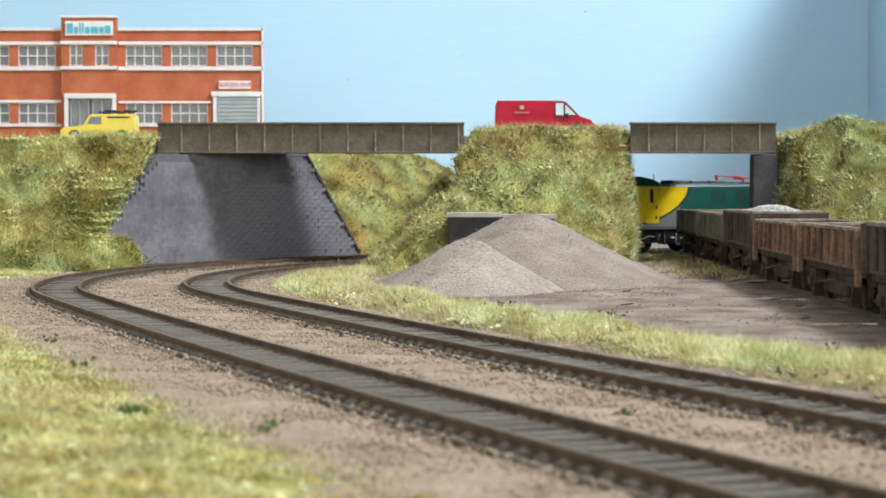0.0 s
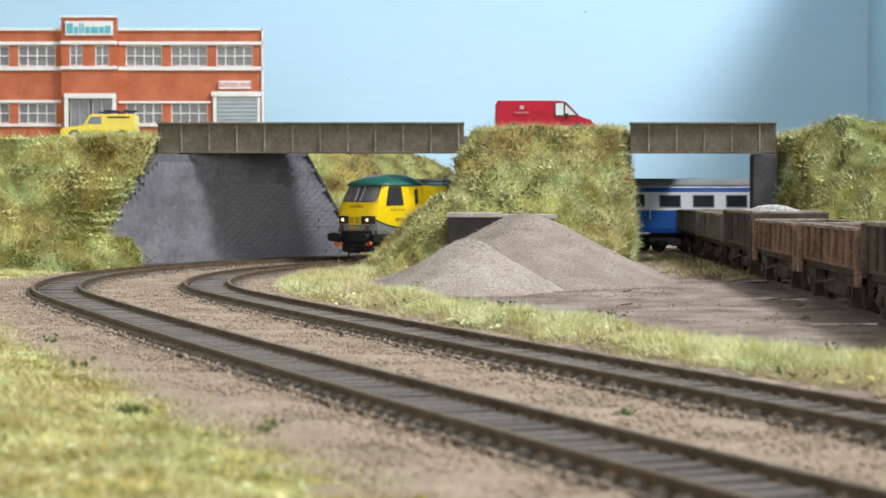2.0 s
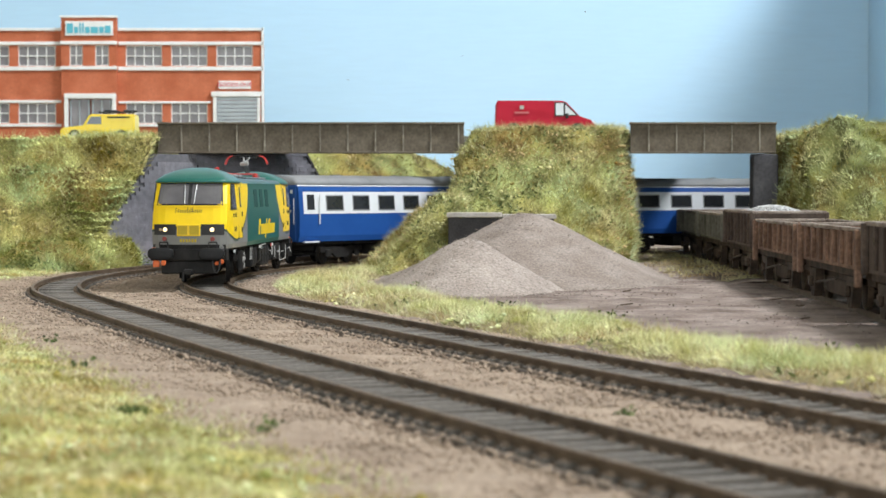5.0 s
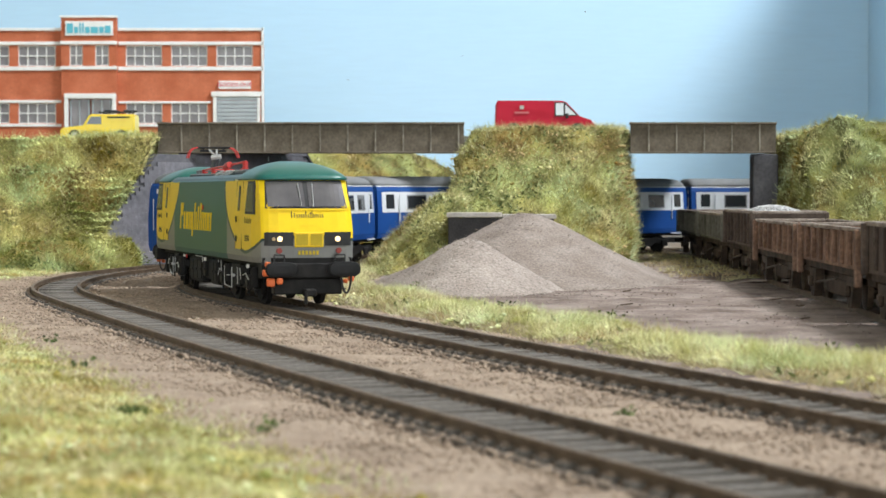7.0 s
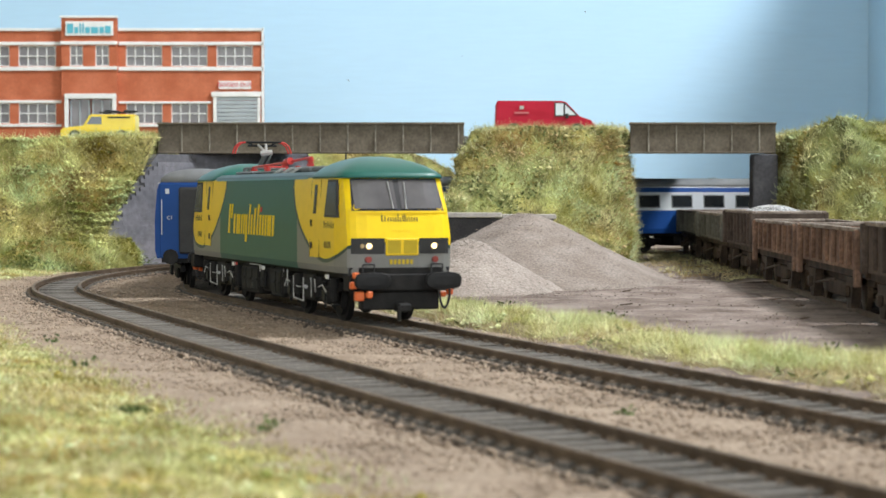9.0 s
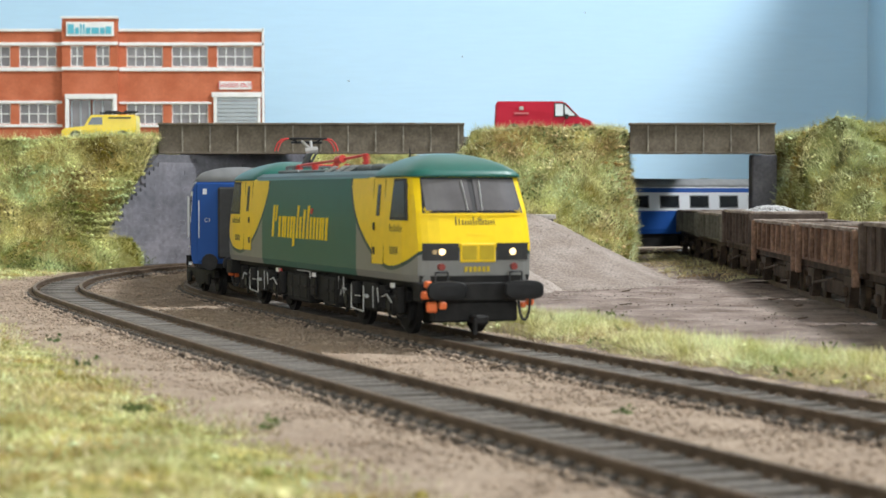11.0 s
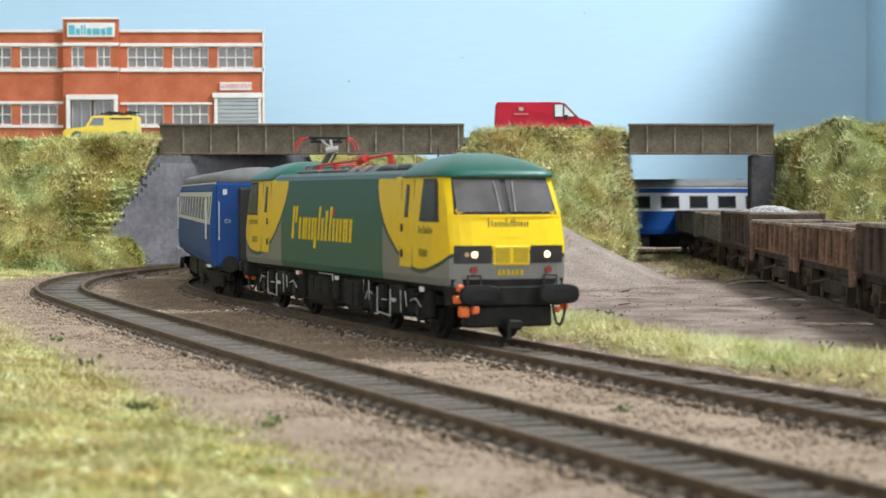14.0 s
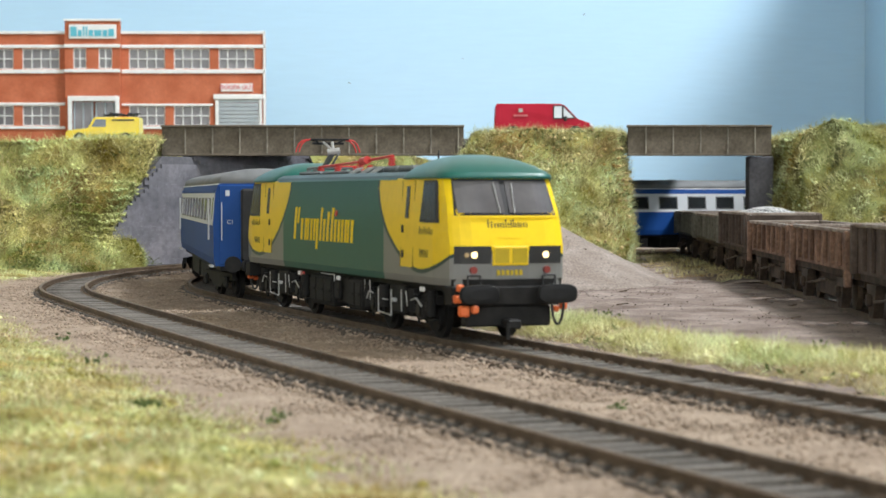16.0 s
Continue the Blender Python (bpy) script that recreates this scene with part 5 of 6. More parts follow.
            for i in range(5):
                lpart("number_bars", side_plate(fl(rect(7.05 + 0.12 * i, 7.10 + 0.12 * i, 1.76, 1.92)), s, 0.006), BLACKTRIM, body)
            lpart("cab_gutter", side_plate(fl(rect(3.9, 5.7, 3.20, 3.22)), s, 0.012), YPAINT, body)
    # the flank: a word as slanting yellow bars, grilles, a gutter
    for s in (-1, 1):
        tall, short, hang = (0.0, 1.0), (0.0, 0.66), (-0.25, 0.66)
        strokes = [(0.0, 0.075, *tall), (0.15, 0.20, 0.5, 1.0), (0.33, 0.40, *short), (0.51, 0.58, *short), (0.63, 0.68, *short), (0.77, 0.83, *short), (0.91, 0.97, *short),
                   (1.03, 1.10, *hang), (1.19, 1.25, *tall), (1.34, 1.40, *short), (1.49, 1.56, 0.0, 0.88), (1.66, 1.73, *tall), (1.82, 1.88, *short), (1.97, 2.03, *short),
                   (2.11, 2.17, *short), (2.25, 2.31, *short), (2.36, 2.41, *short), (2.50, 2.57, *short)]
        k, h, low, cx = (2.08, 0.82, 1.94, -0.62) if s < 0 else (1.72, 0.57, 1.54, 0.85)
        for a, b, z0, z1 in strokes:
            zz0, zz1 = low + h * z0, low + h * z1
            pts = [((cx + (u - 1.3) * k + 0.16 * (z - 2.1)) * (1 if s < 0 else -1), z) for u, z in ((a, zz0), (b, zz0), (b, zz1), (a, zz1))]
            lpart("word_bar", side_plate(pts, s, 0.022), YPAINT, body)
        # a small red stroke over the word
        pts = [((cx + (u - 1.3) * k + 0.16 * (z - 2.1)) * (1 if s < 0 else -1), z) for u, z in ((1.79, low + 0.76 * h), (1.86, low + 0.76 * h), (1.88, low + 0.92 * h), (1.81, low + 0.92 * h))]
        lpart("word_bar", side_plate(pts, s, 0.022), REDPIPE, body)
        lpart("roof_gutter", side_plate(rect(-5.2, 5.2, 3.40, 3.44), s, 0.02), GPAINT, body)
        if s > 0:
            for x in (-0.9, 0.6, 2.1):
                lpart("side_grille", side_plate(rect(x - 0.42, x + 0.42, 2.55, 3.2), s, 0.012), GRILLE, body, "dark green side grille")
    # underframe
    bm = bmesh.new()
    box(bm, -2.35, -0.2, -1.22, 1.22, 0.34, 1.10, 0.05), box(bm, -0.1, 1.0, -1.16, 1.16, 0.45, 1.12, 0.05), box(bm, 1.1, 2.3, -1.22, 1.22, 0.36, 1.10, 0.05)
    boxes = lpart("equipment_box", bm, BOGIE, L)
    for s in (-1, 1):
        for x0, x1, z0, z1 in ((-2.25, -1.72, 0.44, 1.02), (-1.66, -1.0, 0.44, 1.02), (-0.94, -0.30, 0.44, 1.02), (1.18, 1.70, 0.46, 1.02), (1.76, 2.22, 0.46, 1.02), (0.0, 0.42, 0.55, 1.0)):
            y0, y1 = sorted((s * 1.16, s * 1.25))
            lpart("box_lid", box(bmesh.new(), x0, x1, y0, y1, z0, z1, 0.025), BOGIE, boxes)
            lpart("lid_rib", box(bmesh.new(), x0 + 0.06, x1 - 0.06, min(s * 1.25, s * 1.275), max(s * 1.25, s * 1.275), (z0 + z1) / 2 - 0.03, (z0 + z1) / 2 + 0.03, 0.008), BOGIE, boxes)
    lpart("underframe", box(bmesh.new(), -8.3, 8.3, -1.05, 1.05, 1.06, 1.198), BOGIE, L)
    for s in (-1, 1):
        bm = bmesh.new()
        rod(bm, (-1.0, s * 1.30, 1.14), (0.2, s * 1.30, 1.14), 0.015), rod(bm, (0.2, s * 1.30, 1.14), (0.2, s * 1.30, 0.98), 0.015)
        lpart("side_pipe", bm, PIPEWHITE, L)
        for x in (-2.9, 2.7, 3.1):
            lpart("drain_pipe", rod(bmesh.new(), (x, s * 1.28, 1.12), (x + 0.05, s * 1.28, 0.66), 0.014), PIPEWHITE, L)
    for x, mt, n in ((-2.9, REDPIPE, "red_tap"), (-3.2, WHITE, "white_plate"), (0.4, WHITE, "white_plate"), (6.9, WHITE, "white_plate")):
        for s in (-1, 1):
            lpart(n, box(bmesh.new(), x - 0.12, x + 0.12, s * 1.26 - 0.02, s * 1.26 + 0.02, 1.02, 1.12), mt, L)
    # roof gear
    for x0, x1, w, z1, mt in ((-5.2, -3.2, 0.75, 3.68, ROOFGREY), (-2.6, 0.9, 0.85, 3.66, ROOFGREY), (1.3, 2.3, 0.75, 3.74, ROOFGREY), (2.45, 3.4, 0.75, 3.74, ROOFGREY), (3.55, 4.6, 0.75, 3.74, ROOFGREY)):
        lpart("roof_box", box(bmesh.new(), x0, x1, -w, w, 3.585, z1, 0.05), mt, L)
    for x in (0.2, 1.1, 1.9):
        bm = bmesh.new()
        for k in range(3):
            rod(bm, (x + 0.18 * k, -1.0, 3.53), (x + 0.18 * k + 0.25, -0.75, 3.72), 0.02, 5)
        lpart("roof_vent", bm, STEEL, L)
    bm = bmesh.new()
    B = -2.8
    rod(bm, (B - 1.2, -0.45, 3.80), (B + 2.4, -0.45, 3.88), 0.035), rod(bm, (B + 2.4, -0.45, 3.88), (B + 4.3, -0.2, 4.00), 0.035), rod(bm, (B - 1.2, -0.45, 3.80), (B - 1.2, 0.5, 3.80), 0.035)
    bus = lpart("busbar", bm, REDPIPE, L, "red roof busbar")
    for x, y, z in ((-1.2, -0.45, 3.82), (0.4, -0.45, 3.84), (2.4, -0.45, 3.90), (4.2, -0.2, 4.02), (-1.2, 0.5, 3.82), (-0.2, 0.6, 3.84)):
        bm = bmesh.new()
        for k in range(4):
            rod(bm, (B + x, y, z - 0.24 + 0.06 * k), (B + x, y, z - 0.20 + 0.06 * k), 0.10 - 0.012 * (k % 2), 10)
        rod(bm, (B + x, y, 3.57), (B + x, y, z), 0.05, 8)
        lpart("insulator", bm, REDPIPE, bus)
    lpart("breaker", rod(bmesh.new(), (B + 2.55, -0.45, 3.89), (B + 2.95, -0.43, 3.92), 0.10, 10), REDPIPE, bus)
    lpart("aerial", rod(bmesh.new(), (5.2, -0.3, 3.60), (5.2, -0.3, 4.06), 0.022, 6), BLACKTRIM, L)
    # pantograph: frame, two arms and a head with red horns
    P = -3.9
    bm = bmesh.new()
    for y in (-0.42, 0.42):
        rod(bm, (P - 1.45, y, 3.78), (P - 0.1, y, 3.78), 0.035)
    for x in (P - 1.45, P - 0.8, P - 0.1):
        rod(bm, (x, -0.42, 3.78), (x, 0.42, 3.78), 0.035)
        for y in (-0.42, 0.42):
            rod(bm, (x, y, 3.57), (x, y, 3.78), 0.06, 8)
    pan = lpart("pantograph", bm, ROOFGREY, L, "grey single-arm pantograph with red horns")
    bm = bmesh.new()
    rod(bm, (P - 1.4, 0, 3.80), (P - 0.45, 0, 4.22), 0.075, 8), rod(bm, (P - 1.25, 0.12, 3.76), (P - 0.35, 0.1, 4.14), 0.03, 6)
    lpart("lower_arm", bm, ROOFGREY, pan)
    bm = bmesh.new()
    rod(bm, (P - 0.45, 0, 4.22), (P - 1.0, 0.12, 4.46), 0.04, 6), rod(bm, (P - 0.45, 0, 4.22), (P - 1.0, -0.12, 4.46), 0.04, 6), rod(bm, (P - 0.5, -0.16, 4.20), (P - 0.4, 0.16, 4.24), 0.08, 8)
    lpart("upper_arm", bm, STEEL, pan)
    bm = bmesh.new()
    for x in (P - 1.18, P - 0.84):
        rod(bm, (x, -0.54, 4.54), (x, 0.54, 4.54), 0.026, 6)
        for y in (-0.40, 0.40):
            rod(bm, (P - 1.0, y * 0.6, 4.42), (x, y, 4.54), 0.022, 5)
    rod(bm, (P - 1.0, -0.44, 4.44), (P - 1.0, 0.44, 4.44), 0.035, 6)
    lpart("collector_head", bm, BUFFER, pan)
    for s in (-1, 1):
        bm = bmesh.new()
        for x in (P - 1.18, P - 0.84):
            p = [(x, s * 0.52, 4.54), (x, s * 0.66, 4.51), (x, s * 0.77, 4.42), (x, s * 0.83, 4.29), (x, s * 0.85, 4.20)]
            for a, b in zip(p, p[1:]):
                rod(bm, a, b, 0.022, 6)
        lpart("horn", bm, REDPIPE, pan, "red curved horn")
    for x in (5.0, -5.0):
        loco_bogie(L, x, 1)
    return L


DOORLINE = mat("door_line", (0.22, 0.14, 0.01), (0.28, 0.18, 0.02), 60, 0.6, bump=0.1, relief=0.0)
GRILLE = mat("grille_green", (0.008, 0.05, 0.042), (0.012, 0.065, 0.055), 400, 0.6, bump=0.5, relief=0.0)

CWIDE = [(1.0, 1.34), (1.2, 1.40), (2.2, 1.41), (3.25, 1.33), (3.46, 1.22), (3.62, 0.98), (3.74, 0.66), (3.82, 0.0)]


LONG = 1.095


def cpart(name, bm, material, parent, label="", smooth=False):
    """A part of a coach, drawn out to its length."""
    bmesh.ops.scale(bm, vec=(LONG, 1, 1), verts=bm.verts)
    return lpart(name, bm, material, parent, label, smooth, (1, 1))


def coach():
    C = tagged(new("passenger_coach"), "blue and pale grey passenger coach with a grey roof", "coach", "coaches of the train")
    H = 9.85

    def profile(x, z0, z1, n):
        zs = [z0 + (z1 - z0) * i / n for i in range(n + 1)]
        right = [(x, -lerp_table(CWIDE, z), z) for z in zs]
        left = [(x, lerp_table(CWIDE, z), z) for z in zs[::-1]]
        return right + left
    body = cpart("body", stack(bmesh.new(), [profile(x, 1.0, 3.40, 10) for x in (-H, -H + 0.05, 0, H - 0.05, H)]), COACHBLUE, C)
    rings = []
    for x, k in ((-H, 0.93), (-H + 0.25, 1.0), (0, 1.0), (H - 0.25, 1.0), (H, 0.93)):
        r = []
        for i in range(15):
            a = math.pi * i / 14
            r.append((x, -1.265 * k * math.cos(a), 3.40 + 0.44 * k * math.sin(a) ** 0.8 if 0 < i < 14 else 3.40))
        rings.append(r)
    cpart("roof", stack(bmesh.new(), rings), COACHROOF, C, "weathered grey roof", True)
    for x in (-6, -2, 2, 6):
        cpart("roof_vent", rod(bmesh.new(), (x, 0, 3.80), (x, 0, 3.865), 0.22, 10), COACHROOF, C)
    for s in (-1, 1):
        cpart("grey_band", side_plate(rect(-9.60, 9.60, 2.18, 3.12), s, 0.012, CWIDE), COACHGREY, body, "pale grey window band")
        cpart("cantrail_line", side_plate(rect(-H, H, 3.36, 3.40), s, 0.02, CWIDE), COACHGREY, body)
        for i in range(10):
            x = -7.65 + 1.70 * i
            w = cpart("window", side_plate(rect(x - 0.56, x + 0.56, 2.30, 2.98), s, 0.022, CWIDE), COACHROOF, body, "dark window in a slim frame")
            cpart("pane", side_plate(rect(x - 0.50, x + 0.50, 2.36, 2.93), s, 0.030, CWIDE), DARKGLASS, w)
        for e in (-1, 1):
            d = cpart("door", side_plate([(e * x, z) for x, z in rect(8.75, 9.55, 1.1, 3.22)], s, 0.010, CWIDE), COACHBLUE, body, "blue end door")
            cpart("door_window", side_plate([(e * x, z) for x, z in rect(8.92, 9.38, 2.35, 3.0)], s, 0.018, CWIDE), DARKGLASS, d)
            bm = bmesh.new()
            y = s * 1.47
            rod(bm, (e * 8.68, y, 1.75), (e * 8.68, y, 2.95), 0.03, 5)
            cpart("handrail", bm, COACHGREY, body)
            cpart("step_board", box(bmesh.new(), min(e * 8.7, e * 9.6), max(e * 8.7, e * 9.6), s * 1.42 - 0.05, s * 1.42 + 0.05, 0.96, 1.02), COACHGREY, C)
    for e in (-1, 1):
        bm = bmesh.new()
        box(bm, min(e * 9.852, e * 10.10), max(e * 9.852, e * 10.10), -0.62, 0.62, 1.15, 3.25, 0.06)
        cpart("gangway", bm, BLACKTRIM, C, "black corridor connection")
        cpart("coach_end", box(bmesh.new(), min(e * 9.852, e * 9.90), max(e * 9.852, e * 9.90), -1.24, 1.24, 1.05, 3.36, 0.02), COACHBLUE, C, "blue coach end")
        for s in (-1, 1):
            cpart("end_handrail", rod(bmesh.new(), (e * 9.95, s * 1.17, 1.75), (e * 9.95, s * 1.17, 2.85), 0.015, 5), COACHGREY, C)
            cpart("end_sign", box(bmesh.new(), min(e * 9.895, e * 9.92), max(e * 9.895, e * 9.92), s * 1.0 - 0.06, s * 1.0 + 0.06, 3.04, 3.20), COACHGREY, C)
            tx = lettering("end_text", "C1", 0.0021, COACHGREY, C, pose(0, 0, 0))
            tx.matrix_basis = pose(e * 9.915 * LONG * KM, s * 0.92 * KM, 2.28 * KM, 90, 0, 90 * e)
            bm = rod(bmesh.new(), (e * 9.9, s * 0.865, 1.06), (e * 10.12, s * 0.865, 1.06), 0.12, 10)
            rod(bm, (e * 10.1, s * 0.865, 1.06), (e * 10.18, s * 0.865, 1.06), 0.24, 14)
            cpart("buffer", bm, BOGIE, C)
        cpart("coupling", box(bmesh.new(), min(e * 9.8, e * 10.35), max(e * 9.8, e * 10.35), -0.15, 0.15, 0.45, 0.72, 0.03), BOGIE, C)
    bm = bmesh.new()
    box(bm, -9.8, 9.8, -1.2, 1.2, 0.86, 0.998), box(bm, -4.7, -0.5, -1.22, 1.22, 0.30, 0.858, 0.04), box(bm, 0.2, 4.6, -1.2, 1.2, 0.34, 0.858, 0.04)
    cpart("underframe", bm, BOGIE, C)
    for x in (7.1, -7.1):
        bm = bmesh.new()
        for s in (-1, 1):
            a, b = sorted((s * 1.0, s * 1.14))
            prism(bm, [(-1.9, 0.75), (-1.9, 0.55), (-0.8, 0.48), (-0.5, 0.30), (0.5, 0.30), (0.8, 0.48), (1.9, 0.55), (1.9, 0.75)], a, b)
            for q in (-1.3, 1.3):
                box(bm, q - 0.2, q + 0.2, min(s * 1.141, s * 1.24), max(s * 1.141, s * 1.24), 0.32, 0.66, 0.04)
        box(bm, -1.5, 1.5, -0.6, 0.6, 0.6, 0.84)
        g = cpart("bogie", bm, BOGIE, C)
        g.matrix_basis = pose(x * LONG * KM, 0, 0)
        for q in (-1.3, 1.3):
            wheelset(g, q, 0.46)
    return C


loco = locomotive()
coaches = [coach()]
for i in range(3):
    coaches.append(copy_thing(coaches[0], pose(1.0 + 0.3 * i, 1.42, 0)))


# ---- grass fibres, loose ballast and weeds ----
def clumps(on, material, count, seed):
    """Crumbs of coarse scenic foam, gathered in patches over a bank."""
    rng = np.random.default_rng(seed)
    co = np.array([v.co[:] for v in on.data.vertices])
    like = np.array([(0.05 + max(0.0, noise.noise(Vector(c) * 40.0))) * (abs(c[0]) < 0.36 and c[1] < 1.6) for c in co])
    p = co[rng.choice(len(co), count, p=like / like.sum())] + rng.normal(0, 0.0016, (count, 3)) * np.array([1, 1, 0.3])
    pebbles("turf_crumbs", material, p, rng.uniform(0.0006, 0.0018, count), "coarse yellow-green turf crumbs among the grass", "turf", seed)


def grow():
    def near(x, y, z):
        return 0.12 + max(0.0, 0.9 - 0.6 * abs(x + 0.05) - 0.6 * abs(y - 0.45)) if x > -0.4 else 0.02
    fibres("grass_front", foreground, FRONTGRASS, 130000, 0.0024, 0.00017, 1.3, seed=2, keep=near, label="pale yellow-green fibre grass before the tracks")
    fibres("grass_verge", verge, DRYGRASS, 20000, 0.0034, 0.00012, 1.0, seed=3, label="dry yellow fibre grass on the verge by the yard")
    fibres("grass_verge", verge, VERGEGRASS, 60000, 0.0042, 0.00012, 1.1, seed=13, keep=lambda x, y, z: 1.0 if noise.noise(Vector((x * 22, y * 22, 8))) + (z - LOW) * 120 > 0.25 else 0.05, label="short green fibre grass on the verge by the yard")
    for ob, n, words in ((hill, 26000, "rough dry fibre grass covering the hill"), (bank_back, 14000, "rough dry fibre grass on the far slope"), (hill_foot, 9000, "dry fibre grass on the foot of the hill")):
        fibres("grass_bank", ob, DRYGRASS, n, 0.0046, 0.00017, 1.0, seed=n, label=words, keep=lambda x, y, z: 1.0 if y < 1.45 or z > 0.03 else 0.2)
        fibres("grass_bank", ob, GRASS, n // 2, 0.0042, 0.00017, 0.9, seed=n + 1, label=words, keep=lambda x, y, z: 1.0 if y < 1.45 or z > 0.03 else 0.2)
    fibres("grass_bank", bank_left, GRASS, 42000, 0.0056, 0.00020, 0.9, seed=7, label="long yellow-green fibre grass on the factory bank",
           keep=lambda x, y, z: 1.0 if x > -0.36 and y < 1.34 else 0.0)
    fibres("grass_bank", bank_left, DRYGRASS, 10000, 0.0055, 0.00020, 0.9, seed=8, label="dry yellow fibre grass on the factory bank",
           keep=lambda x, y, z: 1.0 if x > -0.36 and y < 1.34 else 0.0)
    fibres("grass_bank", bank_foot, GRASS, 9000, 0.0050, 0.00018, 0.9, seed=19, label="long yellow-green fibre grass at the foot of the bank")
    fibres("grass_bank", bank_right, FRONTGRASS, 30000, 0.0056, 0.00018, 0.9, seed=9, label="long green fibre grass on the bank by the wagons",
           keep=lambda x, y, z: 1.0 if x < 0.36 else 0.0)
    fibres("grass_front", foreground, DRYGRASS, 60000, 0.0024, 0.00017, 1.3, seed=32, keep=near, label="pale straw-coloured fibre grass before the tracks")
    fibres("grass_front", foreground, STRAW, 60000, 0.0022, 0.00017, 1.3, seed=36, keep=lambda x, y, z: near(x, y, z) * (1.0 if noise.noise(Vector((x * 25, y * 25, 4))) > -0.1 else 0.1),
           label="bleached straw fibres among the front grass")
    fibres("pale_blades", hill, FRONTGRASS, 16000, 0.0062, 0.00018, 0.8, seed=41, keep=lambda x, y, z: 1.0 if x > 0.062 and z < 0.062 and y < 1.25 else 0.06,
           label="long pale green blades on the lower hill")
    fibres("verge_straw", verge, STRAW, 20000, 0.0040, 0.00011, 1.1, seed=37, keep=lambda x, y, z: 1.0 if noise.noise(Vector((x * 30, y * 30, 4))) > 0 else 0.1,
           label="bleached straw fibres on the verge")
    fibres("earth_grass", earth, DRYGRASS, 2600, 0.0030, 0.00017, 1.2, seed=33, label="sparse dry fibres on the earth behind the yard",
           keep=lambda x, y, z: 1.0 if y > 0.95 and x < 0.152 else 0.0)
    for ob, n in ((hill, 1500), (hill_foot, 500), (bank_left, 1300), (bank_foot, 300), (bank_back, 800), (bank_right, 700), (verge, 500)):
        fibres("straw_stalks", ob, STRAW, n, 0.0065, 0.00016, 1.2, seed=n + 5, label="pale dry stalks standing in the grass",
               keep=lambda x, y, z: 1.0 if abs(x) < 0.36 and y < 1.6 else 0.0)
    for ob, n, mt in ((hill, 2600, DRYGRASS), (hill_foot, 700, DRYGRASS), (bank_left, 3200, GRASS), (bank_foot, 300, GRASS), (bank_back, 1200, DRYGRASS), (bank_right, 1000, FRONTGRASS), (verge, 700, VERGEGRASS),
                      (foreground, 2600, FRONTGRASS)):
        clumps(ob, mt, n, n + 3)
    rng = np.random.default_rng(11)
    # leafy specks on the banks
    for ob, n in ((hill, 1300), (hill_foot, 200), (bank_left, 700), (bank_foot, 160), (bank_back, 260), (bank_right, 260), (verge, 200)):
        fibres("bank_weeds", ob, WEED, n * 4, 0.0022, 0.0007, 1.2, seed=n, label="tiny dark green leaves among the grass",
               keep=lambda x, y, z: (1.0 if abs(x) < 0.36 and y < 1.6 else 0.0) * (1.0 if noise.noise(Vector((x * 60, y * 60, z * 60))) > 0.18 else 0.03))
    # loose stones along the tracks
    pts, size = [], []
    n = 0
    while n < 62000:
        s, o = rng.uniform(0.25, 1.72), rng.uniform(-0.034, 0.118)
        inner = min(abs(o), abs(o - SPACING))
        if inner < 0.0128 or (o > 0.095 and rng.random() < 0.5):
            continue
        x, y, _ = track_at(s, o)
        if not -0.30 < x < 0.16:
            n += 1
            continue
        rise = 0.0009 if inner < 0.0145 else 0.0004 if inner < 0.017 else 0.0
        pts.append((x, y, LOW + rise - 0.0001 + rng.uniform(-0.0003, 0.0004)))
        size.append(rng.uniform(0.0003, 0.0008))
        n += 1
    pebbles("loose_ballast", STONE, np.array(pts), np.array(size), "loose tan ballast stones beside and between the tracks", "ballast", 12)
    fl = []
    for _ in range(500):
        s, o = rng.uniform(0.4, 1.7), rng.choice([0.0, SPACING]) + rng.uniform(-0.0075, 0.0075)
        x, y, _h = track_at(s, o)
        fl.append((x, y, -0.0024))
    pebbles("track_crumbs", STONE, np.array(fl), rng.uniform(0.0002, 0.0005, 500), "scattered crumbs of ballast between the rails", "ballast", 15)
    for x, y, z, n, r in ((-0.0524, 0.352, 0.0012, 34, 0.0013), (0.0345, 0.389, LOW, 26, 0.0012), (-0.0285, 0.335, 0.0, 30, 0.0016), (-0.110, 1.31, 0.078, 40, 0.0022), (-0.0113, 0.835, 0.0, 30, 0.0026), (-0.004, 0.85, 0.0, 24, 0.002), (0.0202, 0.695, 0.0, 34, 0.0026), (0.0525, 0.647, 0.0, 24, 0.0024), (0.096, 0.500, 0.0, 26, 0.002), (0.0905, 1.118, 0.0, 60, 0.0045), (-0.166, 1.140, 0.0, 50, 0.004), (-0.225, 1.065, 0.0, 40, 0.004), (-0.078, 0.450, 0.001, 22, 0.0016), (-0.100, 0.520, 0.001, 20, 0.0016)):
        V, Fs = [], []
        for k in range(n):
            c = Vector((x, y, z)) + Vector((rng.normal(0, r), rng.normal(0, r), abs(rng.normal(0, r * 0.45))))
            a, b = Vector(rng.normal(0, 1, 3)).normalized() * 0.0007, Vector(rng.normal(0, 1, 3)).normalized() * 0.0005
            i = len(V)
            V += [c - a, c + b, c + a, c - b]
            Fs.append((i, i + 1, i + 2, i + 3))
        tagged(from_arrays("weed_tuft", V, Fs, WEED), "small dark green weed growing by the track", "weed", "weeds")


grow()


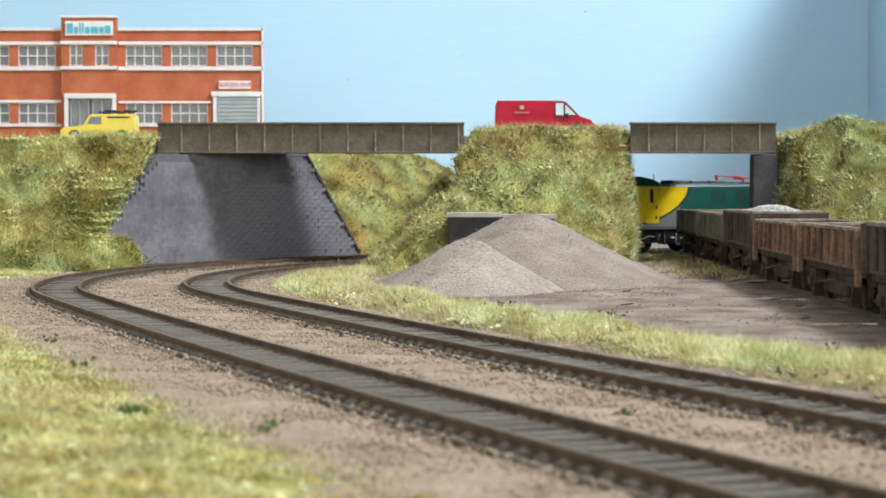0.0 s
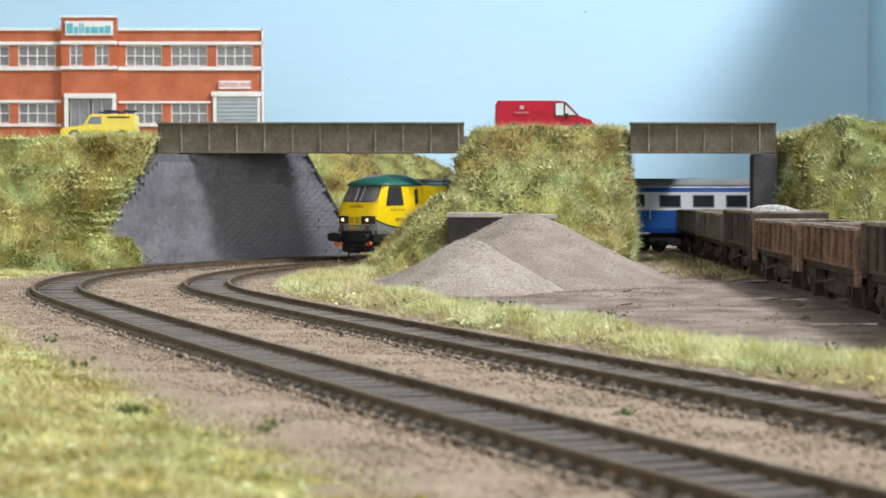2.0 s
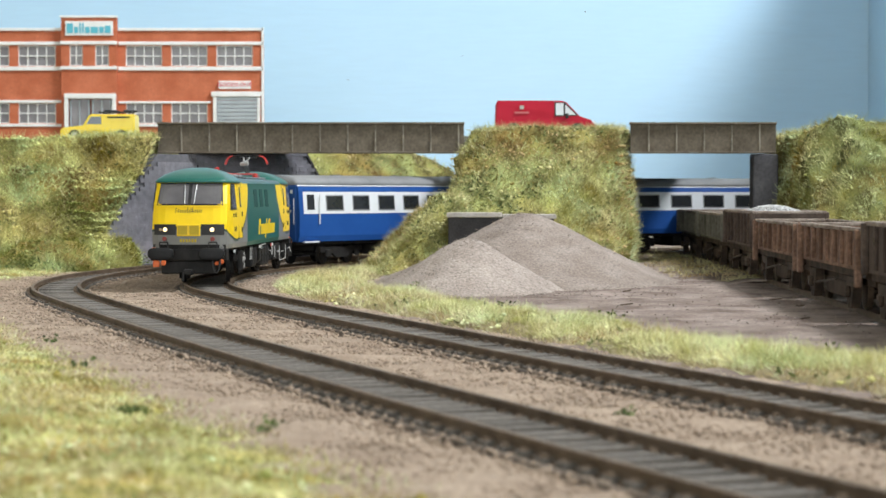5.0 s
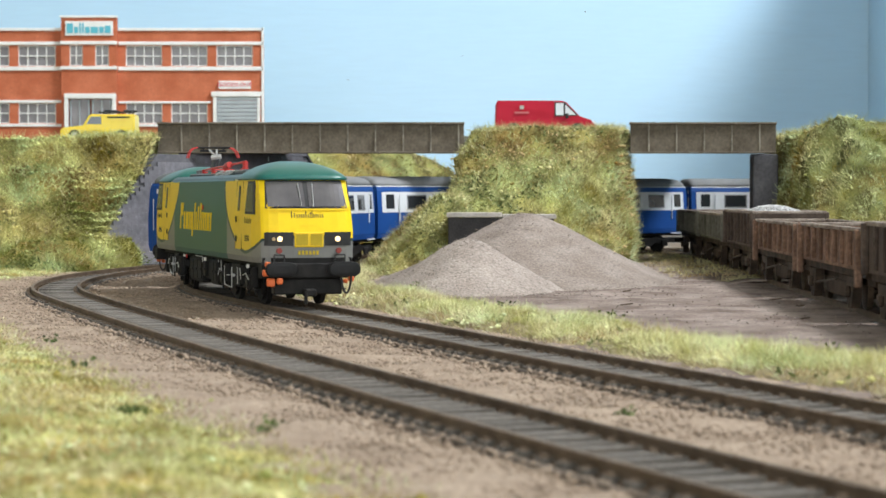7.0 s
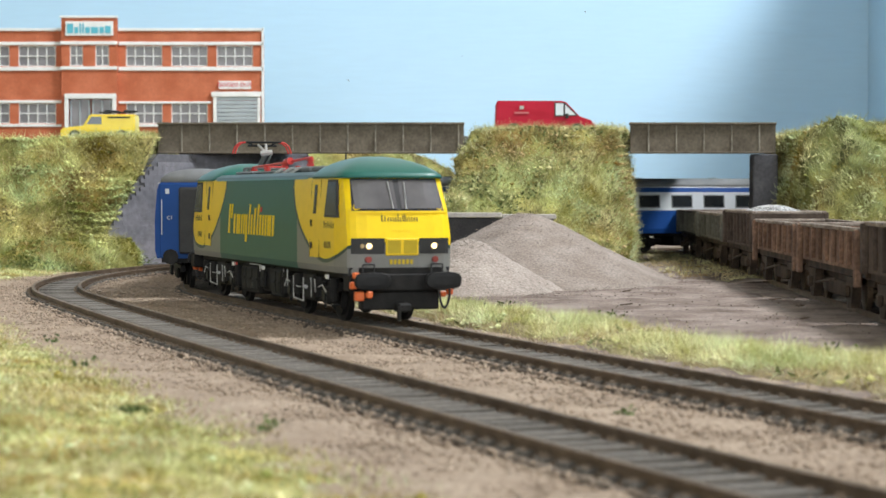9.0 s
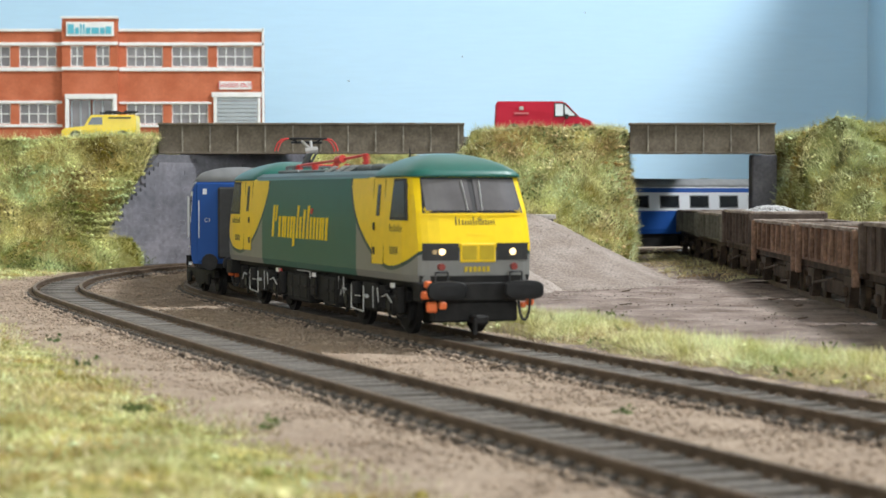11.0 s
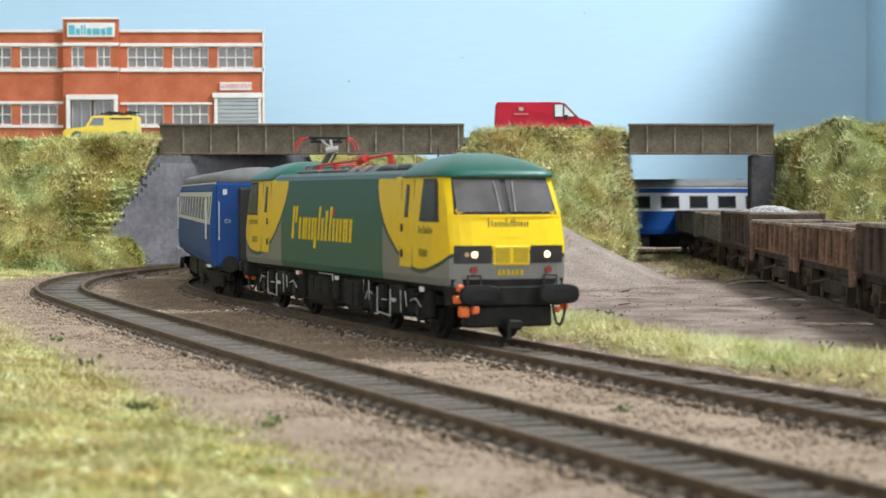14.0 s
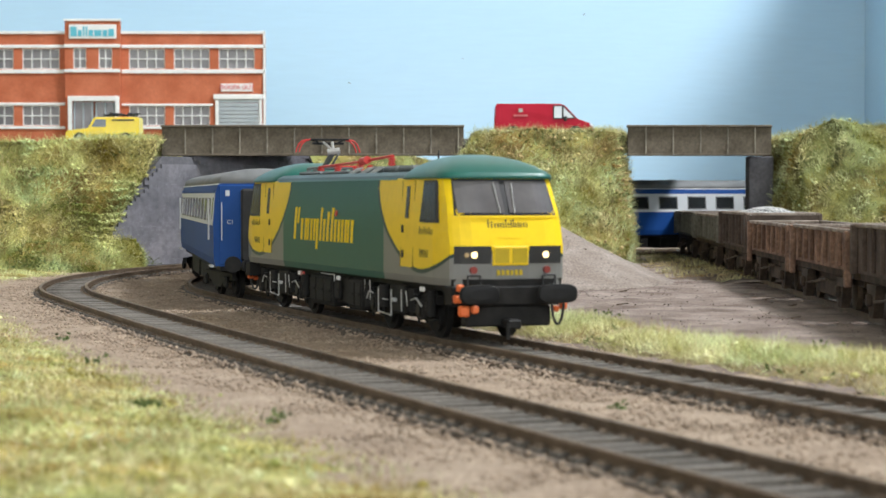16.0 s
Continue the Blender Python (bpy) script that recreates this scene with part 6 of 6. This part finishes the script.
# ---- how the train runs ----
RUN = [(0.0, 0.1675), (0.5, 0.2215), (1.0, 0.2755), (1.5, 0.3295), (2.0, 0.3845), (2.5, 0.4375), (3.0, 0.4915), (3.5, 0.5475), (4.0, 0.6035), (4.2, 0.6255), (5.0, 0.714),
       (5.7, 0.788), (6.3, 0.850), (6.5, 0.867), (7.0, 0.901), (7.5, 0.9285), (8.0, 0.956), (8.5, 0.9783), (9.0, 0.998), (10.0, 1.0325), (10.8, 1.0554), (11.5, 1.0714),
       (12.0, 1.0796), (12.5, 1.0832), (13.0, 1.0842), (14.0, 1.0843), (16.0, 1.0845)]


def run_at(t):
    """How far the locomotive's middle has come along the line, gliding between the rows."""
    ts, ss = [r[0] for r in RUN], [r[1] for r in RUN]
    i = max(0, min(len(ts) - 2, next((k for k in range(len(ts) - 1) if t <= ts[k + 1]), len(ts) - 2)))
    d = [(ss[k + 1] - ss[k]) / (ts[k + 1] - ts[k]) for k in range(len(ts) - 1)]

    def slope(k):
        if k == 0 or k == len(ts) - 1:
            return d[min(k, len(d) - 1)]
        return 2 * d[k - 1] * d[k] / (d[k - 1] + d[k])
    h = ts[i + 1] - ts[i]
    u = (t - ts[i]) / h
    return ((1 + 2 * u) * (1 - u) ** 2 * ss[i] + u * (1 - u) ** 2 * h * slope(i) + u * u * (3 - 2 * u) * ss[i + 1] + u * u * (u - 1) * h * slope(i + 1))


def stance(s, piv):
    a, b = track_at(s + piv), track_at(s - piv)
    return (a[0] + b[0]) / 2, (a[1] + b[1]) / 2, math.atan2(a[1] - b[1], a[0] - b[0])


def motions():
    slow = [0.25 * i for i in range(53)] + [13.5, 14.0, 15.0, 16.0]
    fine = [i / 15 for i in range(196)] + [13.5, 14.0, 15.0, 16.0]
    train = [(loco, 0.0, 5.0 * SHORT, 0.575)] + [(c, -(0.2645 + 0.2845 * i), 7.1 * LONG, 0.46) for i, c in enumerate(coaches)]
    for thing, back, piv, r in train:
        walk(thing, [(t, pose(*stance(run_at(t) + back, piv * KM)[:2], 0, 0, 0, math.degrees(stance(run_at(t) + back, piv * KM)[2]))) for t in slow])
        for g in thing.children:
            if not g.name.startswith("bogie"):
                continue
            e = 1 if g.location.x > 0 else -1
            rows = []
            for t in slow:
                s = run_at(t) + back
                turn = track_at(s + e * piv * KM)[2] - stance(s, piv * KM)[2]
                rows.append((t, pose(e * piv * KM, 0, 0, 0, 0, math.degrees((turn + math.pi) % (2 * math.pi) - math.pi))))
            for w in g.children:
                if w.name.startswith("wheelset"):
                    x, z = w.location.x, w.location.z
                    walk(w, [(t, pose(x, 0, z, 0, math.degrees((run_at(t) - run_at(0)) / (r * KM)), 0)) for t in fine])
            walk(g, rows)


motions()
